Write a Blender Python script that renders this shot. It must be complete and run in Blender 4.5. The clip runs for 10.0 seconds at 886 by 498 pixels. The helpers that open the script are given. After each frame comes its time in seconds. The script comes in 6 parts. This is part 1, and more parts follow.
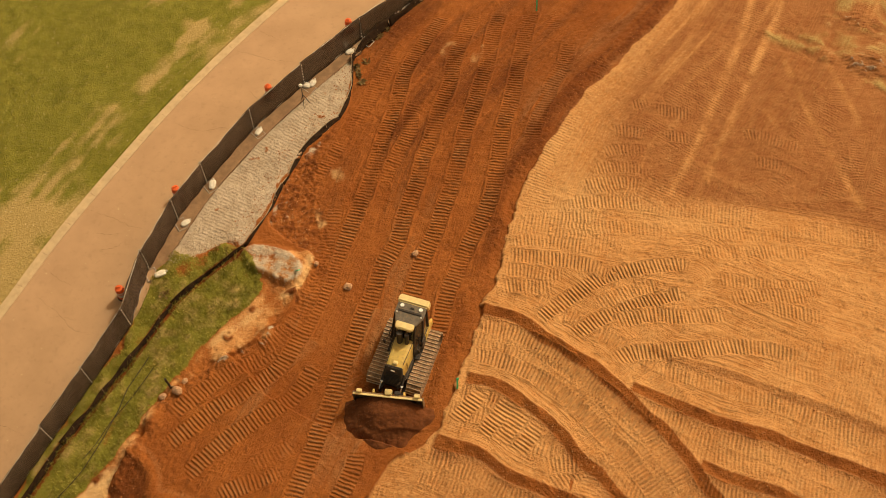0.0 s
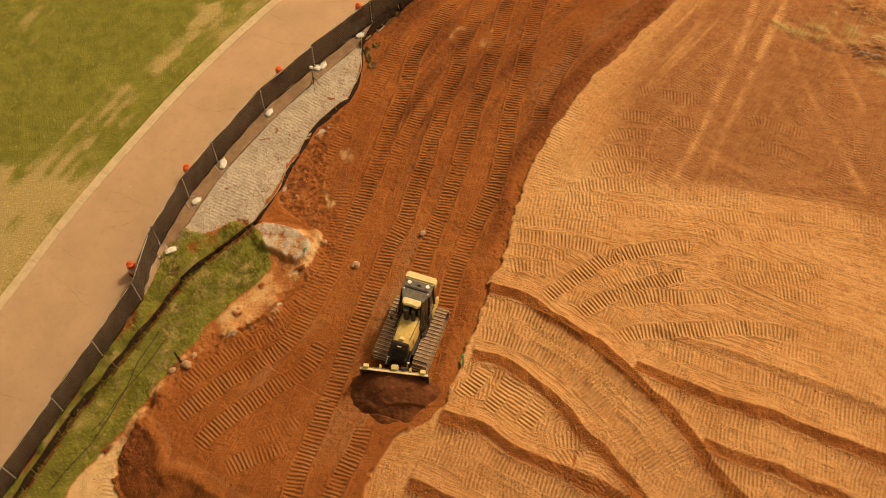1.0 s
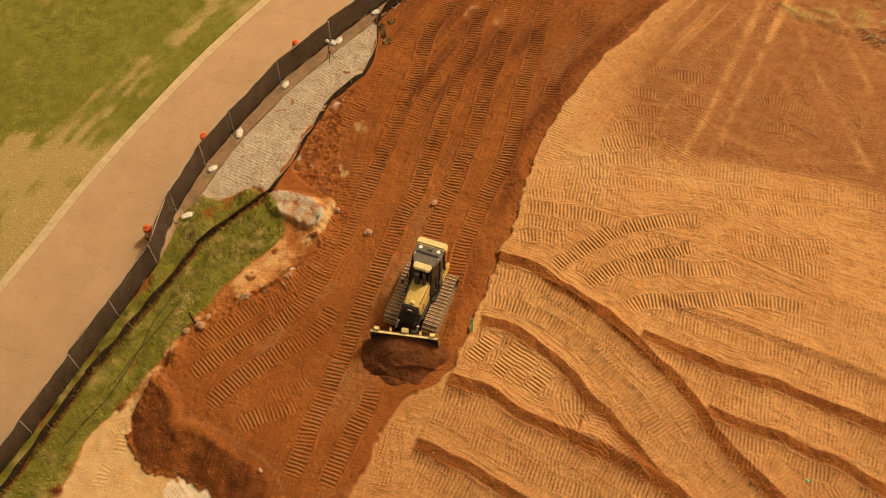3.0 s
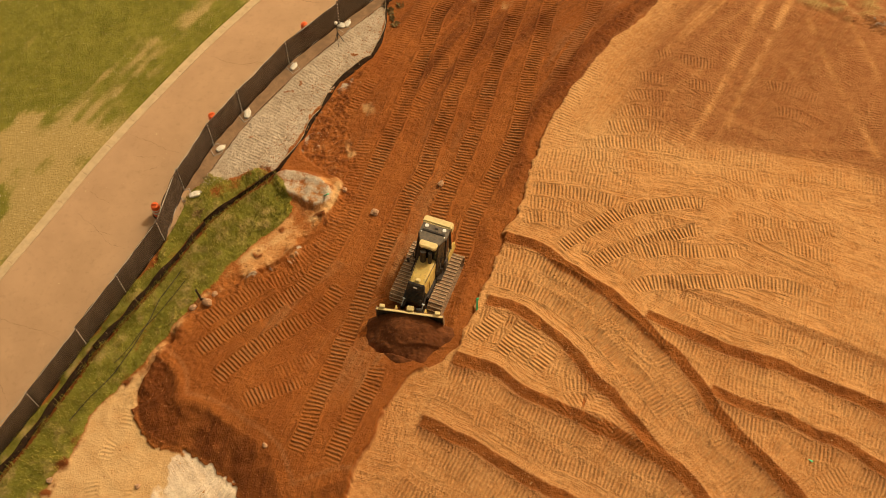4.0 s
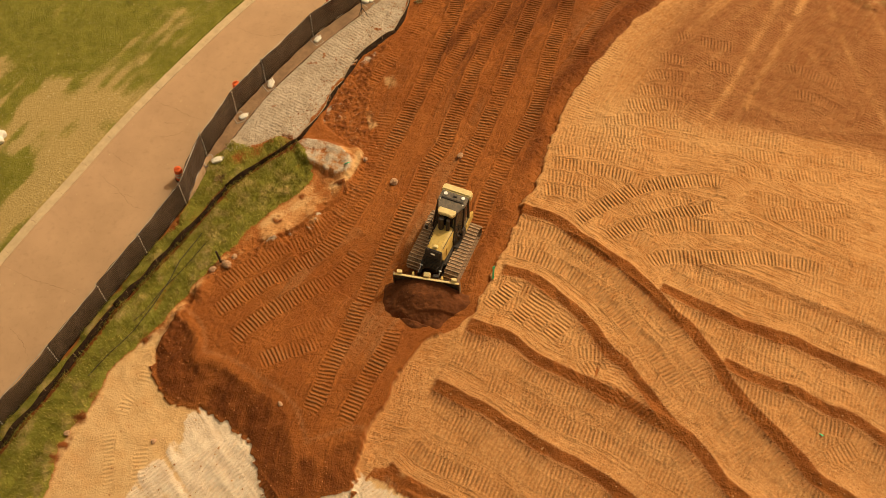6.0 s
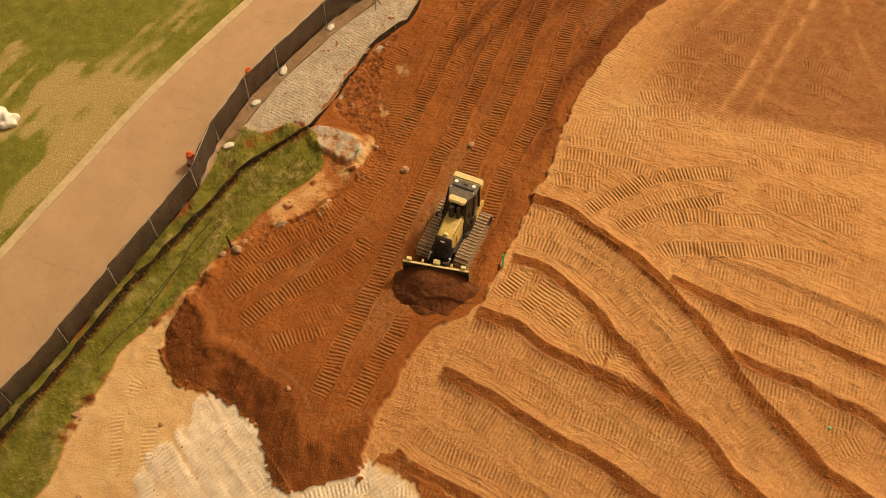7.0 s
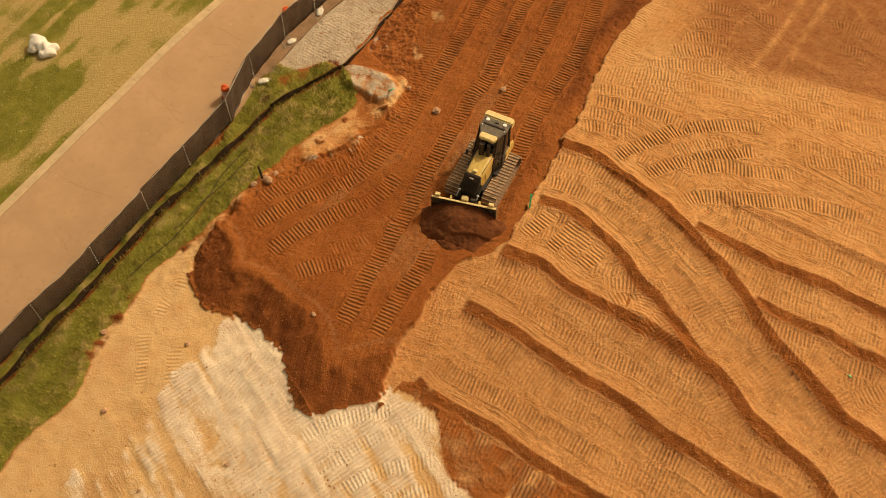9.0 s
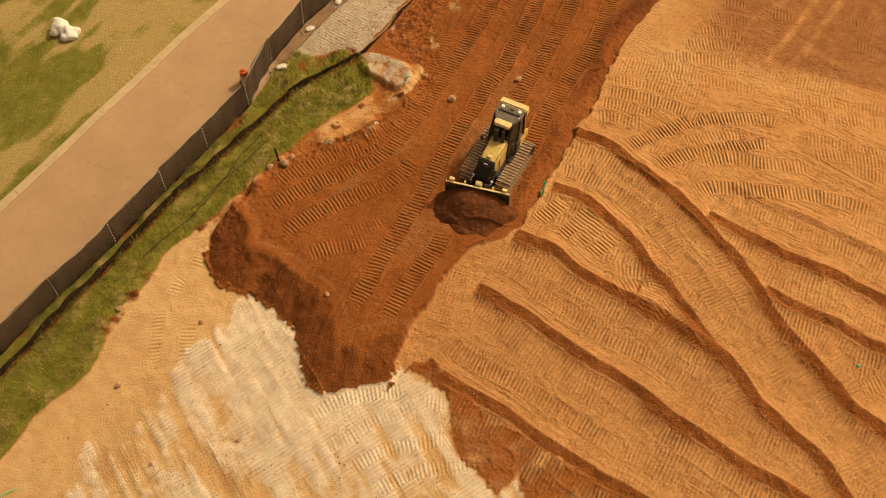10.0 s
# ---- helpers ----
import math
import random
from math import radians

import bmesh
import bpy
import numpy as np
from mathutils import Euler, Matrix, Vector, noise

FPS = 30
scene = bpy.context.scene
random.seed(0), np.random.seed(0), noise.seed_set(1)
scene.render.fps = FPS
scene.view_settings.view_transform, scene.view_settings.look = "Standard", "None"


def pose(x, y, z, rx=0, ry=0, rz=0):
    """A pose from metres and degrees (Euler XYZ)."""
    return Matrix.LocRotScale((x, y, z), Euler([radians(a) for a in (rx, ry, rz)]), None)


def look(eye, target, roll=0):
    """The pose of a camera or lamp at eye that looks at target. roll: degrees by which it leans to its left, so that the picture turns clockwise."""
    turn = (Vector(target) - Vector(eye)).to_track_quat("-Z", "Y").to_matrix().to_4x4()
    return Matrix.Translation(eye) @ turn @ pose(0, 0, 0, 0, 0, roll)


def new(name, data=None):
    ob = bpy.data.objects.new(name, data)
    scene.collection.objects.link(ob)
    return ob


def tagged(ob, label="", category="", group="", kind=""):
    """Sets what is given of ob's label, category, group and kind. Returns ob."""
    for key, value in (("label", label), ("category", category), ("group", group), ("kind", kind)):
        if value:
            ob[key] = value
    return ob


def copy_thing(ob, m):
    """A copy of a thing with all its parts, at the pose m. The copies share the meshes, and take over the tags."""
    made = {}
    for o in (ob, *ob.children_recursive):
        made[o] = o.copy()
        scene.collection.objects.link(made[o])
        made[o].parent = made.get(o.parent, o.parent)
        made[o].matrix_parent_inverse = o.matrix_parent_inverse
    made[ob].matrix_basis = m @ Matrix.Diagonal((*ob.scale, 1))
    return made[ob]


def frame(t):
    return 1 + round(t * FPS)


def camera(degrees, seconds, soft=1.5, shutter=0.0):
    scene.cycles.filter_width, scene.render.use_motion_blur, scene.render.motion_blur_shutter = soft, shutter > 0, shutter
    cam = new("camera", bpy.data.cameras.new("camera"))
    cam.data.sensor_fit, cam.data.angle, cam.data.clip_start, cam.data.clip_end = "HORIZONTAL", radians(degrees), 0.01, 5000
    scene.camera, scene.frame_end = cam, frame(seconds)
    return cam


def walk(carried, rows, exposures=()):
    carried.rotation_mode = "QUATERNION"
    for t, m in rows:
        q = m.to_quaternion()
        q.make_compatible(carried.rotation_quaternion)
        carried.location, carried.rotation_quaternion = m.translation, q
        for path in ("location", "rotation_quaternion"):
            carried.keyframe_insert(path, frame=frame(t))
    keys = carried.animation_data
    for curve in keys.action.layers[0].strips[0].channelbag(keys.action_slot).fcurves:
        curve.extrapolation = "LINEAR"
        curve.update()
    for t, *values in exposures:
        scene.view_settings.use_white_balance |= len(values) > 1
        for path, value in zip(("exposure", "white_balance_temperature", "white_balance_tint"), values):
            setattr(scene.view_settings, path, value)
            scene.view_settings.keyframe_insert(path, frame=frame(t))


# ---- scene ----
EXPO, KELVIN, TINT = -0.30, 7200, 4
cam = camera(47.5, 10.0, 0.6)
PATH = [
    (0.0, 2.058, -22.699, 48.255, 30.774, 1.711, -3.358),
    (0.5, 2.013, -23.390, 48.235, 30.704, 1.700, -3.018),
    (1.0, 1.933, -24.025, 48.241, 30.832, 1.686, -2.641),
    (1.5, 1.883, -24.603, 48.248, 30.905, 1.691, -2.257),
    (2.0, 1.821, -25.174, 48.205, 31.012, 1.677, -1.924),
    (2.5, 1.707, -25.788, 48.104, 31.202, 1.595, -1.719),
    (4.0, 1.726, -27.441, 47.481, 31.388, 1.644, -0.877),
    (4.5, 1.638, -28.162, 47.278, 31.673, 1.590, -0.338),
    (5.0, 1.483, -28.662, 47.189, 31.753, 1.468, -0.001),
    (5.5, 1.416, -29.169, 47.036, 31.867, 1.402, 0.390),
    (7.0, 1.335, -30.101, 46.558, 31.893, 1.348, 1.814),
    (7.5, 1.247, -30.534, 46.370, 31.817, 1.283, 2.440),
    (8.0, 1.072, -31.187, 46.139, 31.583, 1.099, 3.279),
    (8.5, 1.099, -32.144, 45.901, 31.631, 1.067, 4.010),
    (9.0, 0.941, -33.231, 45.249, 31.901, 0.869, 4.434),
    (9.5, 0.972, -34.115, 44.808, 32.331, 0.804, 5.137),
    (10.0, 0.839, -34.760, 44.911, 32.578, 0.684, 5.655),
]
walk(cam, [(t, pose(x, y, z, rx, ry, rz)) for t, x, y, z, rx, ry, rz in PATH], [(0.0, EXPO, KELVIN, TINT), (10.0, EXPO, KELVIN, TINT)])

# ---- light ----
SUN_DIR = Vector((0.54, 0.42, 0.76)).normalized()      # towards the sun
world = bpy.data.worlds.new("sky")
scene.world = world
world.use_nodes = True
wn = world.node_tree
sky = wn.nodes.new("ShaderNodeTexSky")
sky.sky_type, sky.sun_disc = "NISHITA", False
sky.sun_elevation = math.asin(SUN_DIR.z)
sky.sun_rotation = math.atan2(SUN_DIR.x, SUN_DIR.y)
sky.dust_density, sky.air_density, sky.ozone_density = 4.0, 1.0, 1.0
haze = wn.nodes.new("ShaderNodeMix")          # dusty, yellowish haze over the whole sky
haze.data_type, haze.blend_type = "RGBA", "MULTIPLY"
haze.inputs[0].default_value = 1.0
haze.inputs[7].default_value = (1.36, 0.90, 0.48, 1.0)
wn.links.new(sky.outputs[0], haze.inputs[6])
wn.links.new(haze.outputs[2], wn.nodes["Background"].inputs[0])
wn.nodes["Background"].inputs[1].default_value = 0.16
sun = new("sun", bpy.data.lights.new("sun", "SUN"))
sun.data.energy, sun.data.angle, sun.data.color = 2.65, radians(5.0), (1.0, 0.945, 0.82)
sun.matrix_world = look(SUN_DIR * 80, (0, 0, 0))


# ---- materials ----
class Nodes:
    """Small wrapper to write node trees in few lines."""

    def __init__(self, name):
        self.mat = bpy.data.materials.new(name)
        self.mat.use_nodes = True
        self.tree = self.mat.node_tree
        self.bsdf = self.tree.nodes["Principled BSDF"]
        self.coord = self.tree.nodes.new("ShaderNodeTexCoord")

    def put(self, node, **inputs):
        n = self.tree.nodes.new(node)
        for key, value in inputs.items():
            self.set(n.inputs[key.replace("_", " ")], value)
        return n

    def set(self, socket, value):
        if isinstance(value, bpy.types.NodeSocket):
            self.tree.links.new(value, socket)
        else:
            socket.default_value = value

    def noise(self, scale, detail=4.0, rough=0.55, world=True):
        n = self.put("ShaderNodeTexNoise", Scale=scale, Detail=detail, Roughness=rough)
        self.set(n.inputs["Vector"], self.coord.outputs["Object" if world else "Generated"])
        return n.outputs[0]

    def attr(self, name):
        n = self.tree.nodes.new("ShaderNodeAttribute")
        n.attribute_name = name
        return n.outputs["Fac"]

    def math(self, op, a, b=0.0, c=0.0):
        n = self.tree.nodes.new("ShaderNodeMath")
        n.operation = op
        for s, v in zip(n.inputs, (a, b, c)):
            self.set(s, v)
        return n.outputs[0]

    def ramp(self, fac, lo, hi):
        n = self.tree.nodes.new("ShaderNodeMapRange")
        n.interpolation_type = "SMOOTHSTEP"
        for s, v in zip(n.inputs, (fac, lo, hi)):
            self.set(s, v)
        return n.outputs[0]

    def mix(self, fac, a, b, mode="MIX"):
        n = self.tree.nodes.new("ShaderNodeMix")
        n.data_type, n.blend_type = "RGBA", mode
        for s, v in ((n.inputs[0], fac), (n.inputs[6], a), (n.inputs[7], b)):
            if isinstance(v, tuple):
                v = (*v, 1.0)[:4]
            self.set(s, v)
        return n.outputs[2]

    def done(self, color, rough=0.8, metal=0.0, bump=None, strength=0.4, distance=0.02, spec=0.3):
        self.set(self.bsdf.inputs["Base Color"], (*color, 1.0)[:4] if isinstance(color, tuple) else color)
        self.set(self.bsdf.inputs["Roughness"], rough)
        self.set(self.bsdf.inputs["Metallic"], metal)
        self.bsdf.inputs["Specular IOR Level"].default_value = spec
        if bump is not None:
            b = self.put("ShaderNodeBump", Strength=strength, Distance=distance, Height=bump)
            self.set(self.bsdf.inputs["Normal"], b.outputs[0])
        return self.mat


def plain(name, color, rough=0.6, metal=0.0, vary=0.25, scale=6.0, dirt=None, dirt_amount=0.5, spec=0.3):
    """Painted, moulded or sawn surface: the colour with broad and fine variation, and dirt in patches."""
    n = Nodes(name)
    broad, fine = n.noise(scale), n.noise(scale * 9, 3.0)
    dark = tuple(c * (1 - vary) for c in color)
    lite = tuple(min(1.0, c * (1 + vary)) for c in color)
    col = n.mix(n.ramp(broad, 0.3, 0.7), dark, lite)
    col = n.mix(n.math("MULTIPLY", n.ramp(fine, 0.45, 0.75), 0.35), col, dark)
    if dirt:
        col = n.mix(n.math("MULTIPLY", n.ramp(n.noise(scale * 2.3, 6.0, 0.7), 0.45, 0.7), dirt_amount), col, dirt)
    return n.done(col, n.math("MULTIPLY_ADD", fine, 0.3, rough - 0.15), metal, fine, 0.15, 0.01, spec)


DUST = (0.30, 0.15, 0.06)


def soil_material():
    """Bare earth: red clay, dry tan sand, pale marl, turf soil, and dark for fresh soil and painted shade, by the zone
    fields of the ground.
    """
    n = Nodes("bare_earth")
    big, mid, fine, grit = n.noise(0.22, 5.0, 0.6), n.noise(1.3, 6.0, 0.65), n.noise(7.0, 5.0, 0.7), n.noise(15.0, 5.0, 0.75)
    red = n.mix(n.ramp(big, 0.35, 0.65), (0.275, 0.088, 0.021), (0.345, 0.119, 0.030))
    red = n.mix(n.math("MULTIPLY", n.ramp(mid, 0.40, 0.68), 0.35), red, (0.205, 0.062, 0.017))
    red = n.mix(n.math("MULTIPLY", n.ramp(fine, 0.55, 0.80), 0.6), red, (0.36, 0.150, 0.048))
    red = n.mix(n.math("MULTIPLY", n.ramp(grit, 0.54, 0.74), 0.55), red, (0.15, 0.044, 0.012))
    tan = n.mix(n.ramp(big, 0.30, 0.70), (0.520, 0.258, 0.094), (0.595, 0.318, 0.126))
    tan = n.mix(n.math("MULTIPLY", n.ramp(mid, 0.42, 0.70), 0.6), tan, (0.425, 0.185, 0.058))
    tan = n.mix(n.math("MULTIPLY", n.ramp(fine, 0.50, 0.66), 0.45), tan, (0.60, 0.365, 0.175))
    tan = n.mix(n.math("MULTIPLY", n.ramp(grit, 0.53, 0.64), 0.42), tan, (0.38, 0.160, 0.046))
    brown = n.mix(n.ramp(n.math("MULTIPLY_ADD", grit, 0.5, n.math("MULTIPLY", mid, 0.6)), 0.42, 0.68), (0.295, 0.120, 0.042), (0.372, 0.168, 0.065))
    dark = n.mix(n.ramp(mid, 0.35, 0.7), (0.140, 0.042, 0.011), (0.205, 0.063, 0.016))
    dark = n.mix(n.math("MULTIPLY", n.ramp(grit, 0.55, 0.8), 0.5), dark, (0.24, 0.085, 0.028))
    pale = n.mix(n.ramp(mid, 0.3, 0.7), (0.635, 0.49, 0.34), (0.77, 0.645, 0.475))
    pale = n.mix(n.math("MULTIPLY", n.ramp(fine, 0.5, 0.75), 0.5), pale, (0.55, 0.36, 0.17))
    sand = n.mix(n.ramp(mid, 0.3, 0.7), (0.575, 0.348, 0.150), (0.63, 0.415, 0.200))
    sand = n.mix(n.math("MULTIPLY", n.ramp(fine, 0.55, 0.8), 0.4), sand, (0.48, 0.27, 0.10))
    green = n.mix(n.ramp(mid, 0.3, 0.7), (0.165, 0.155, 0.022), (0.240, 0.222, 0.038))
    green = n.mix(n.math("MULTIPLY", n.ramp(fine, 0.5, 0.8), 0.6), green, (0.25, 0.215, 0.055))
    straw = n.mix(n.ramp(fine, 0.35, 0.7), (0.36, 0.255, 0.088), (0.47, 0.345, 0.14))
    rock = n.mix(n.ramp(mid, 0.3, 0.7), (0.39, 0.30, 0.205), (0.52, 0.43, 0.32))
    rock = n.mix(n.math("MULTIPLY", n.ramp(grit, 0.45, 0.7), 0.5), rock, (0.52, 0.44, 0.32))

    def edge(name, soft=0.16):
        wob = n.math("MULTIPLY_ADD", n.math("SUBTRACT", fine, 0.5), 0.55, n.attr(name))
        return n.ramp(wob, 0.5 - soft, 0.5 + soft)

    col = red
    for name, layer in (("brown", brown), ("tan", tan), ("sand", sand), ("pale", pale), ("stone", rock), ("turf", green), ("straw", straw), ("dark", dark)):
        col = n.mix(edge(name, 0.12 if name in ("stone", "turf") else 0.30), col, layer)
    way = n.put("ShaderNodeCombineXYZ", X=n.attr("drag_s"), Y=n.math("MULTIPLY", n.attr("drag_a"), 0.06))
    score = n.put("ShaderNodeTexNoise", Scale=5.5, Detail=4.0, Roughness=0.7)
    n.set(score.inputs["Vector"], way.outputs[0])
    score = n.math("MULTIPLY", n.ramp(score.outputs["Fac"], 0.38, 0.62), n.attr("drag_m"))
    col = n.mix(n.math("MULTIPLY", score, 0.30), col, n.mix(1.0, col, (0.78, 0.60, 0.44), "MULTIPLY"))
    lump = n.put("ShaderNodeTexVoronoi", Scale=8.0, Randomness=1.0)
    n.set(lump.inputs["Vector"], n.coord.outputs["Object"])
    lump = n.ramp(lump.outputs["Distance"], 0.0, 0.55)
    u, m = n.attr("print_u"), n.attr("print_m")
    loose = n.math("MULTIPLY_ADD", n.math("MAXIMUM", n.attr("sand"), n.attr("pale")), -0.55, 1.0)

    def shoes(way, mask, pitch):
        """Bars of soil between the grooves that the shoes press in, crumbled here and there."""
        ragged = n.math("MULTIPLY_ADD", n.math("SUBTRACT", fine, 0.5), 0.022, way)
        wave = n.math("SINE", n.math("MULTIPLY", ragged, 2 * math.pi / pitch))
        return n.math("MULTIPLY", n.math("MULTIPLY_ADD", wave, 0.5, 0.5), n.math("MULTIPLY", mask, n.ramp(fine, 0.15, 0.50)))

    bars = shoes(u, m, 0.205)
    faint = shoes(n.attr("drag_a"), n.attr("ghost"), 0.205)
    # groove floors on tan: damp soil and groove shade, both mixed into the colour
    pressed_shade = n.math("MULTIPLY", n.math("SUBTRACT", m, bars), n.attr("tan"))
    col = n.mix(n.math("MULTIPLY", pressed_shade, 0.16), col, (0.30, 0.120, 0.036))
    marks = n.math("MULTIPLY_ADD", faint, 0.034, n.math("MULTIPLY_ADD", score, -0.042, n.math("MULTIPLY", bars, n.math("MULTIPLY_ADD", n.attr("tan"), 0.030, 0.062))))
    crumb = n.math("MULTIPLY", n.math("MULTIPLY", fine, n.math("MULTIPLY_ADD", n.attr("tan"), -0.70, 1.0)), n.math("MULTIPLY", loose, 0.060))
    pebbles = n.math("MULTIPLY", n.math("MULTIPLY", loose, n.math("MULTIPLY_ADD", n.attr("tan"), -0.45, 1.0)), n.math("MULTIPLY_ADD", lump, -0.022, n.math("MULTIPLY", grit, 0.036)))
    torn = n.math("MULTIPLY", n.attr("crumb"), n.math("MULTIPLY_ADD", lump, -0.028, n.math("MULTIPLY", fine, 0.034)))
    height = n.math("ADD", n.math("ADD", marks, torn), n.math("ADD", crumb, pebbles))
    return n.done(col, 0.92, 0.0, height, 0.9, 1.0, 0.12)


EARTH = soil_material()
ROAD = Nodes("worn_road")
_a, _b, _c = ROAD.noise(0.35, 5.0, 0.6), ROAD.noise(3.0, 6.0, 0.7), ROAD.noise(45.0, 3.0, 0.7)
_col = ROAD.mix(ROAD.ramp(_a, 0.3, 0.7), (0.42, 0.266, 0.148), (0.485, 0.312, 0.177))
_col = ROAD.mix(ROAD.math("MULTIPLY", ROAD.ramp(_b, 0.5, 0.75), 0.4), _col, (0.30, 0.18, 0.095))
_col = ROAD.mix(ROAD.math("MULTIPLY", ROAD.ramp(_c, 0.5, 0.8), 0.3), _col, (0.46, 0.33, 0.20))
ROAD = ROAD.done(_col, 0.85, 0.0, _c, 0.3, 0.01, 0.2)
EDGE_DIRT = plain("dirt_stained_concrete", (0.27, 0.165, 0.088), 0.9, vary=0.18, scale=1.8, dirt=(0.20, 0.11, 0.055), dirt_amount=0.5)
GUTTER = plain("gutter_concrete", (0.55, 0.41, 0.235), 0.85, vary=0.10, scale=1.5, dirt=(0.36, 0.23, 0.11), dirt_amount=0.35)
CRACK = plain("crack_filler", (0.25, 0.155, 0.085), 0.95, vary=0.3)
YELLOW = plain("machine_yellow", (0.62, 0.43, 0.115), 0.5, vary=0.10, scale=3.0, dirt=(0.42, 0.27, 0.11), dirt_amount=0.6, spec=0.4)
PALE_YELLOW = plain("dusty_yellow", (0.74, 0.59, 0.27), 0.55, vary=0.08, scale=4.0, dirt=(0.55, 0.38, 0.16), dirt_amount=0.3, spec=0.4)
BLACK = plain("black_paint", (0.022, 0.019, 0.016), 0.5, vary=0.4, dirt=DUST, dirt_amount=0.22, spec=0.4)
ROOF = plain("cab_roof_grey", (0.12, 0.10, 0.075), 0.5, vary=0.25, scale=4.0, dirt=(0.30, 0.20, 0.10), dirt_amount=0.45, spec=0.4)
STEEL = plain("worn_shoe_steel", (0.26, 0.165, 0.095), 0.6, 0.2, vary=0.4, scale=9.0, dirt=(0.24, 0.115, 0.05), dirt_amount=0.6)
GROUSER = plain("polished_grouser", (0.60, 0.46, 0.30), 0.45, 0.2, vary=0.25, scale=12.0, dirt=(0.24, 0.11, 0.05), dirt_amount=0.5)
CHROME = plain("chrome_rod", (0.75, 0.72, 0.66), 0.18, 1.0, vary=0.1)
LAMP = plain("lamp_lens", (0.85, 0.84, 0.78), 0.25, vary=0.05, spec=0.5)
GALV = plain("galvanised_tube", (0.42, 0.38, 0.32), 0.5, 0.5, vary=0.2, dirt=DUST, dirt_amount=0.35)
SCREEN = plain("black_screen_cloth", (0.062, 0.043, 0.032), 0.8, vary=0.35, scale=2.5, dirt=(0.085, 0.056, 0.036), dirt_amount=0.5, spec=0.2)
_t = SCREEN.node_tree      # open weave: a share of the cloth is holes
_mix, _clear, _weave = _t.nodes.new("ShaderNodeMixShader"), _t.nodes.new("ShaderNodeBsdfTransparent"), _t.nodes.new("ShaderNodeTexNoise")
_weave.inputs["Scale"].default_value = 70.0
_t.links.new(_weave.outputs[0], _mix.inputs[0])
_t.links.new(_clear.outputs[0], _mix.inputs[1])
_t.links.new(_t.nodes["Principled BSDF"].outputs[0], _mix.inputs[2])
_t.links.new(_mix.outputs[0], _t.nodes["Material Output"].inputs[0])
_more = _t.nodes.new("ShaderNodeMath")
_more.operation = "ADD"
_more.inputs[1].default_value = 0.28
_rib = _t.nodes.new("ShaderNodeTexWave")      # knitted ribs
_rib.bands_direction = "Z"
_rib.inputs["Scale"].default_value = 2.4
_rib.inputs["Distortion"].default_value = 1.5
_co = _t.nodes.new("ShaderNodeTexCoord")
_t.links.new(_co.outputs["Object"], _rib.inputs["Vector"])
_was = _t.nodes["Principled BSDF"].inputs["Base Color"].links[0].from_socket
_tone = _t.nodes.new("ShaderNodeMix")
_tone.data_type = "RGBA"
_tone.inputs[7].default_value = (0.19, 0.130, 0.090, 1.0)
_half = _t.nodes.new("ShaderNodeMath")
_half.operation = "MULTIPLY"
_half.inputs[1].default_value = 0.5
_t.links.new(_rib.outputs["Fac"], _half.inputs[0])
_t.links.new(_half.outputs[0], _tone.inputs[0])
_t.links.new(_was, _tone.inputs[6])
_t.links.new(_tone.outputs[2], _t.nodes["Principled BSDF"].inputs["Base Color"])
_t.links.new(_weave.outputs[0], _more.inputs[0])
_t.links.new(_more.outputs[0], _mix.inputs[0])
SILT = plain("black_silt_cloth", (0.026, 0.016, 0.010), 0.95, vary=0.4, scale=4.0, dirt=(0.10, 0.050, 0.022), dirt_amount=0.45, spec=0.06)
HEM = plain("worn_hem", (0.40, 0.31, 0.20), 0.85, vary=0.35, scale=2.0, dirt=(0.10, 0.06, 0.03), dirt_amount=0.7)
WHITE_BAG = plain("white_sandbag_cloth", (0.74, 0.69, 0.58), 0.8, vary=0.10, scale=8.0, dirt=(0.50, 0.38, 0.22), dirt_amount=0.4)
ORANGE = plain("orange_plastic", (0.78, 0.13, 0.03), 0.5, vary=0.12, scale=8.0, dirt=(0.45, 0.20, 0.08), dirt_amount=0.3)
WHITE = plain("white_reflective_sheet", (0.78, 0.72, 0.62), 0.5, vary=0.06)
RUBBER = plain("black_rubber", (0.03, 0.027, 0.024), 0.85, vary=0.3, dirt=DUST, dirt_amount=0.3)
GREEN_PAINT = plain("green_marking_paint", (0.10, 0.66, 0.33), 0.6, vary=0.15)
WOOD = plain("weathered_wood", (0.33, 0.22, 0.12), 0.8, vary=0.3, scale=10.0)
STONE = plain("field_stone", (0.46, 0.28, 0.16), 0.85, vary=0.3, scale=9.0, dirt=(0.25, 0.09, 0.03), dirt_amount=0.5)
RUBBLE = Nodes("broken_clay")
_r = RUBBLE.put("ShaderNodeNewGeometry").outputs["Random Per Island"]
RUBBLE = RUBBLE.done(RUBBLE.mix(RUBBLE.ramp(_r, 0.5, 1.0), RUBBLE.mix(RUBBLE.ramp(_r, 0.0, 0.5), (0.22, 0.075, 0.024), (0.32, 0.12, 0.04)), (0.54, 0.34, 0.19)), 0.95)
HEAP_STONE = Nodes("broken_pink_stone")
_r = HEAP_STONE.put("ShaderNodeNewGeometry").outputs["Random Per Island"]
HEAP_STONE = HEAP_STONE.done(HEAP_STONE.mix(_r, (0.29, 0.165, 0.10), (0.46, 0.31, 0.20)), 0.9)
def clod_material(name, lo, hi):
    n = Nodes(name)
    r = n.put("ShaderNodeNewGeometry").outputs["Random Per Island"]
    return n.done(n.mix(n.ramp(r, 0.0, 1.0), lo, hi), 0.95, bump=n.noise(30.0), strength=0.3, distance=0.01, spec=0.1)


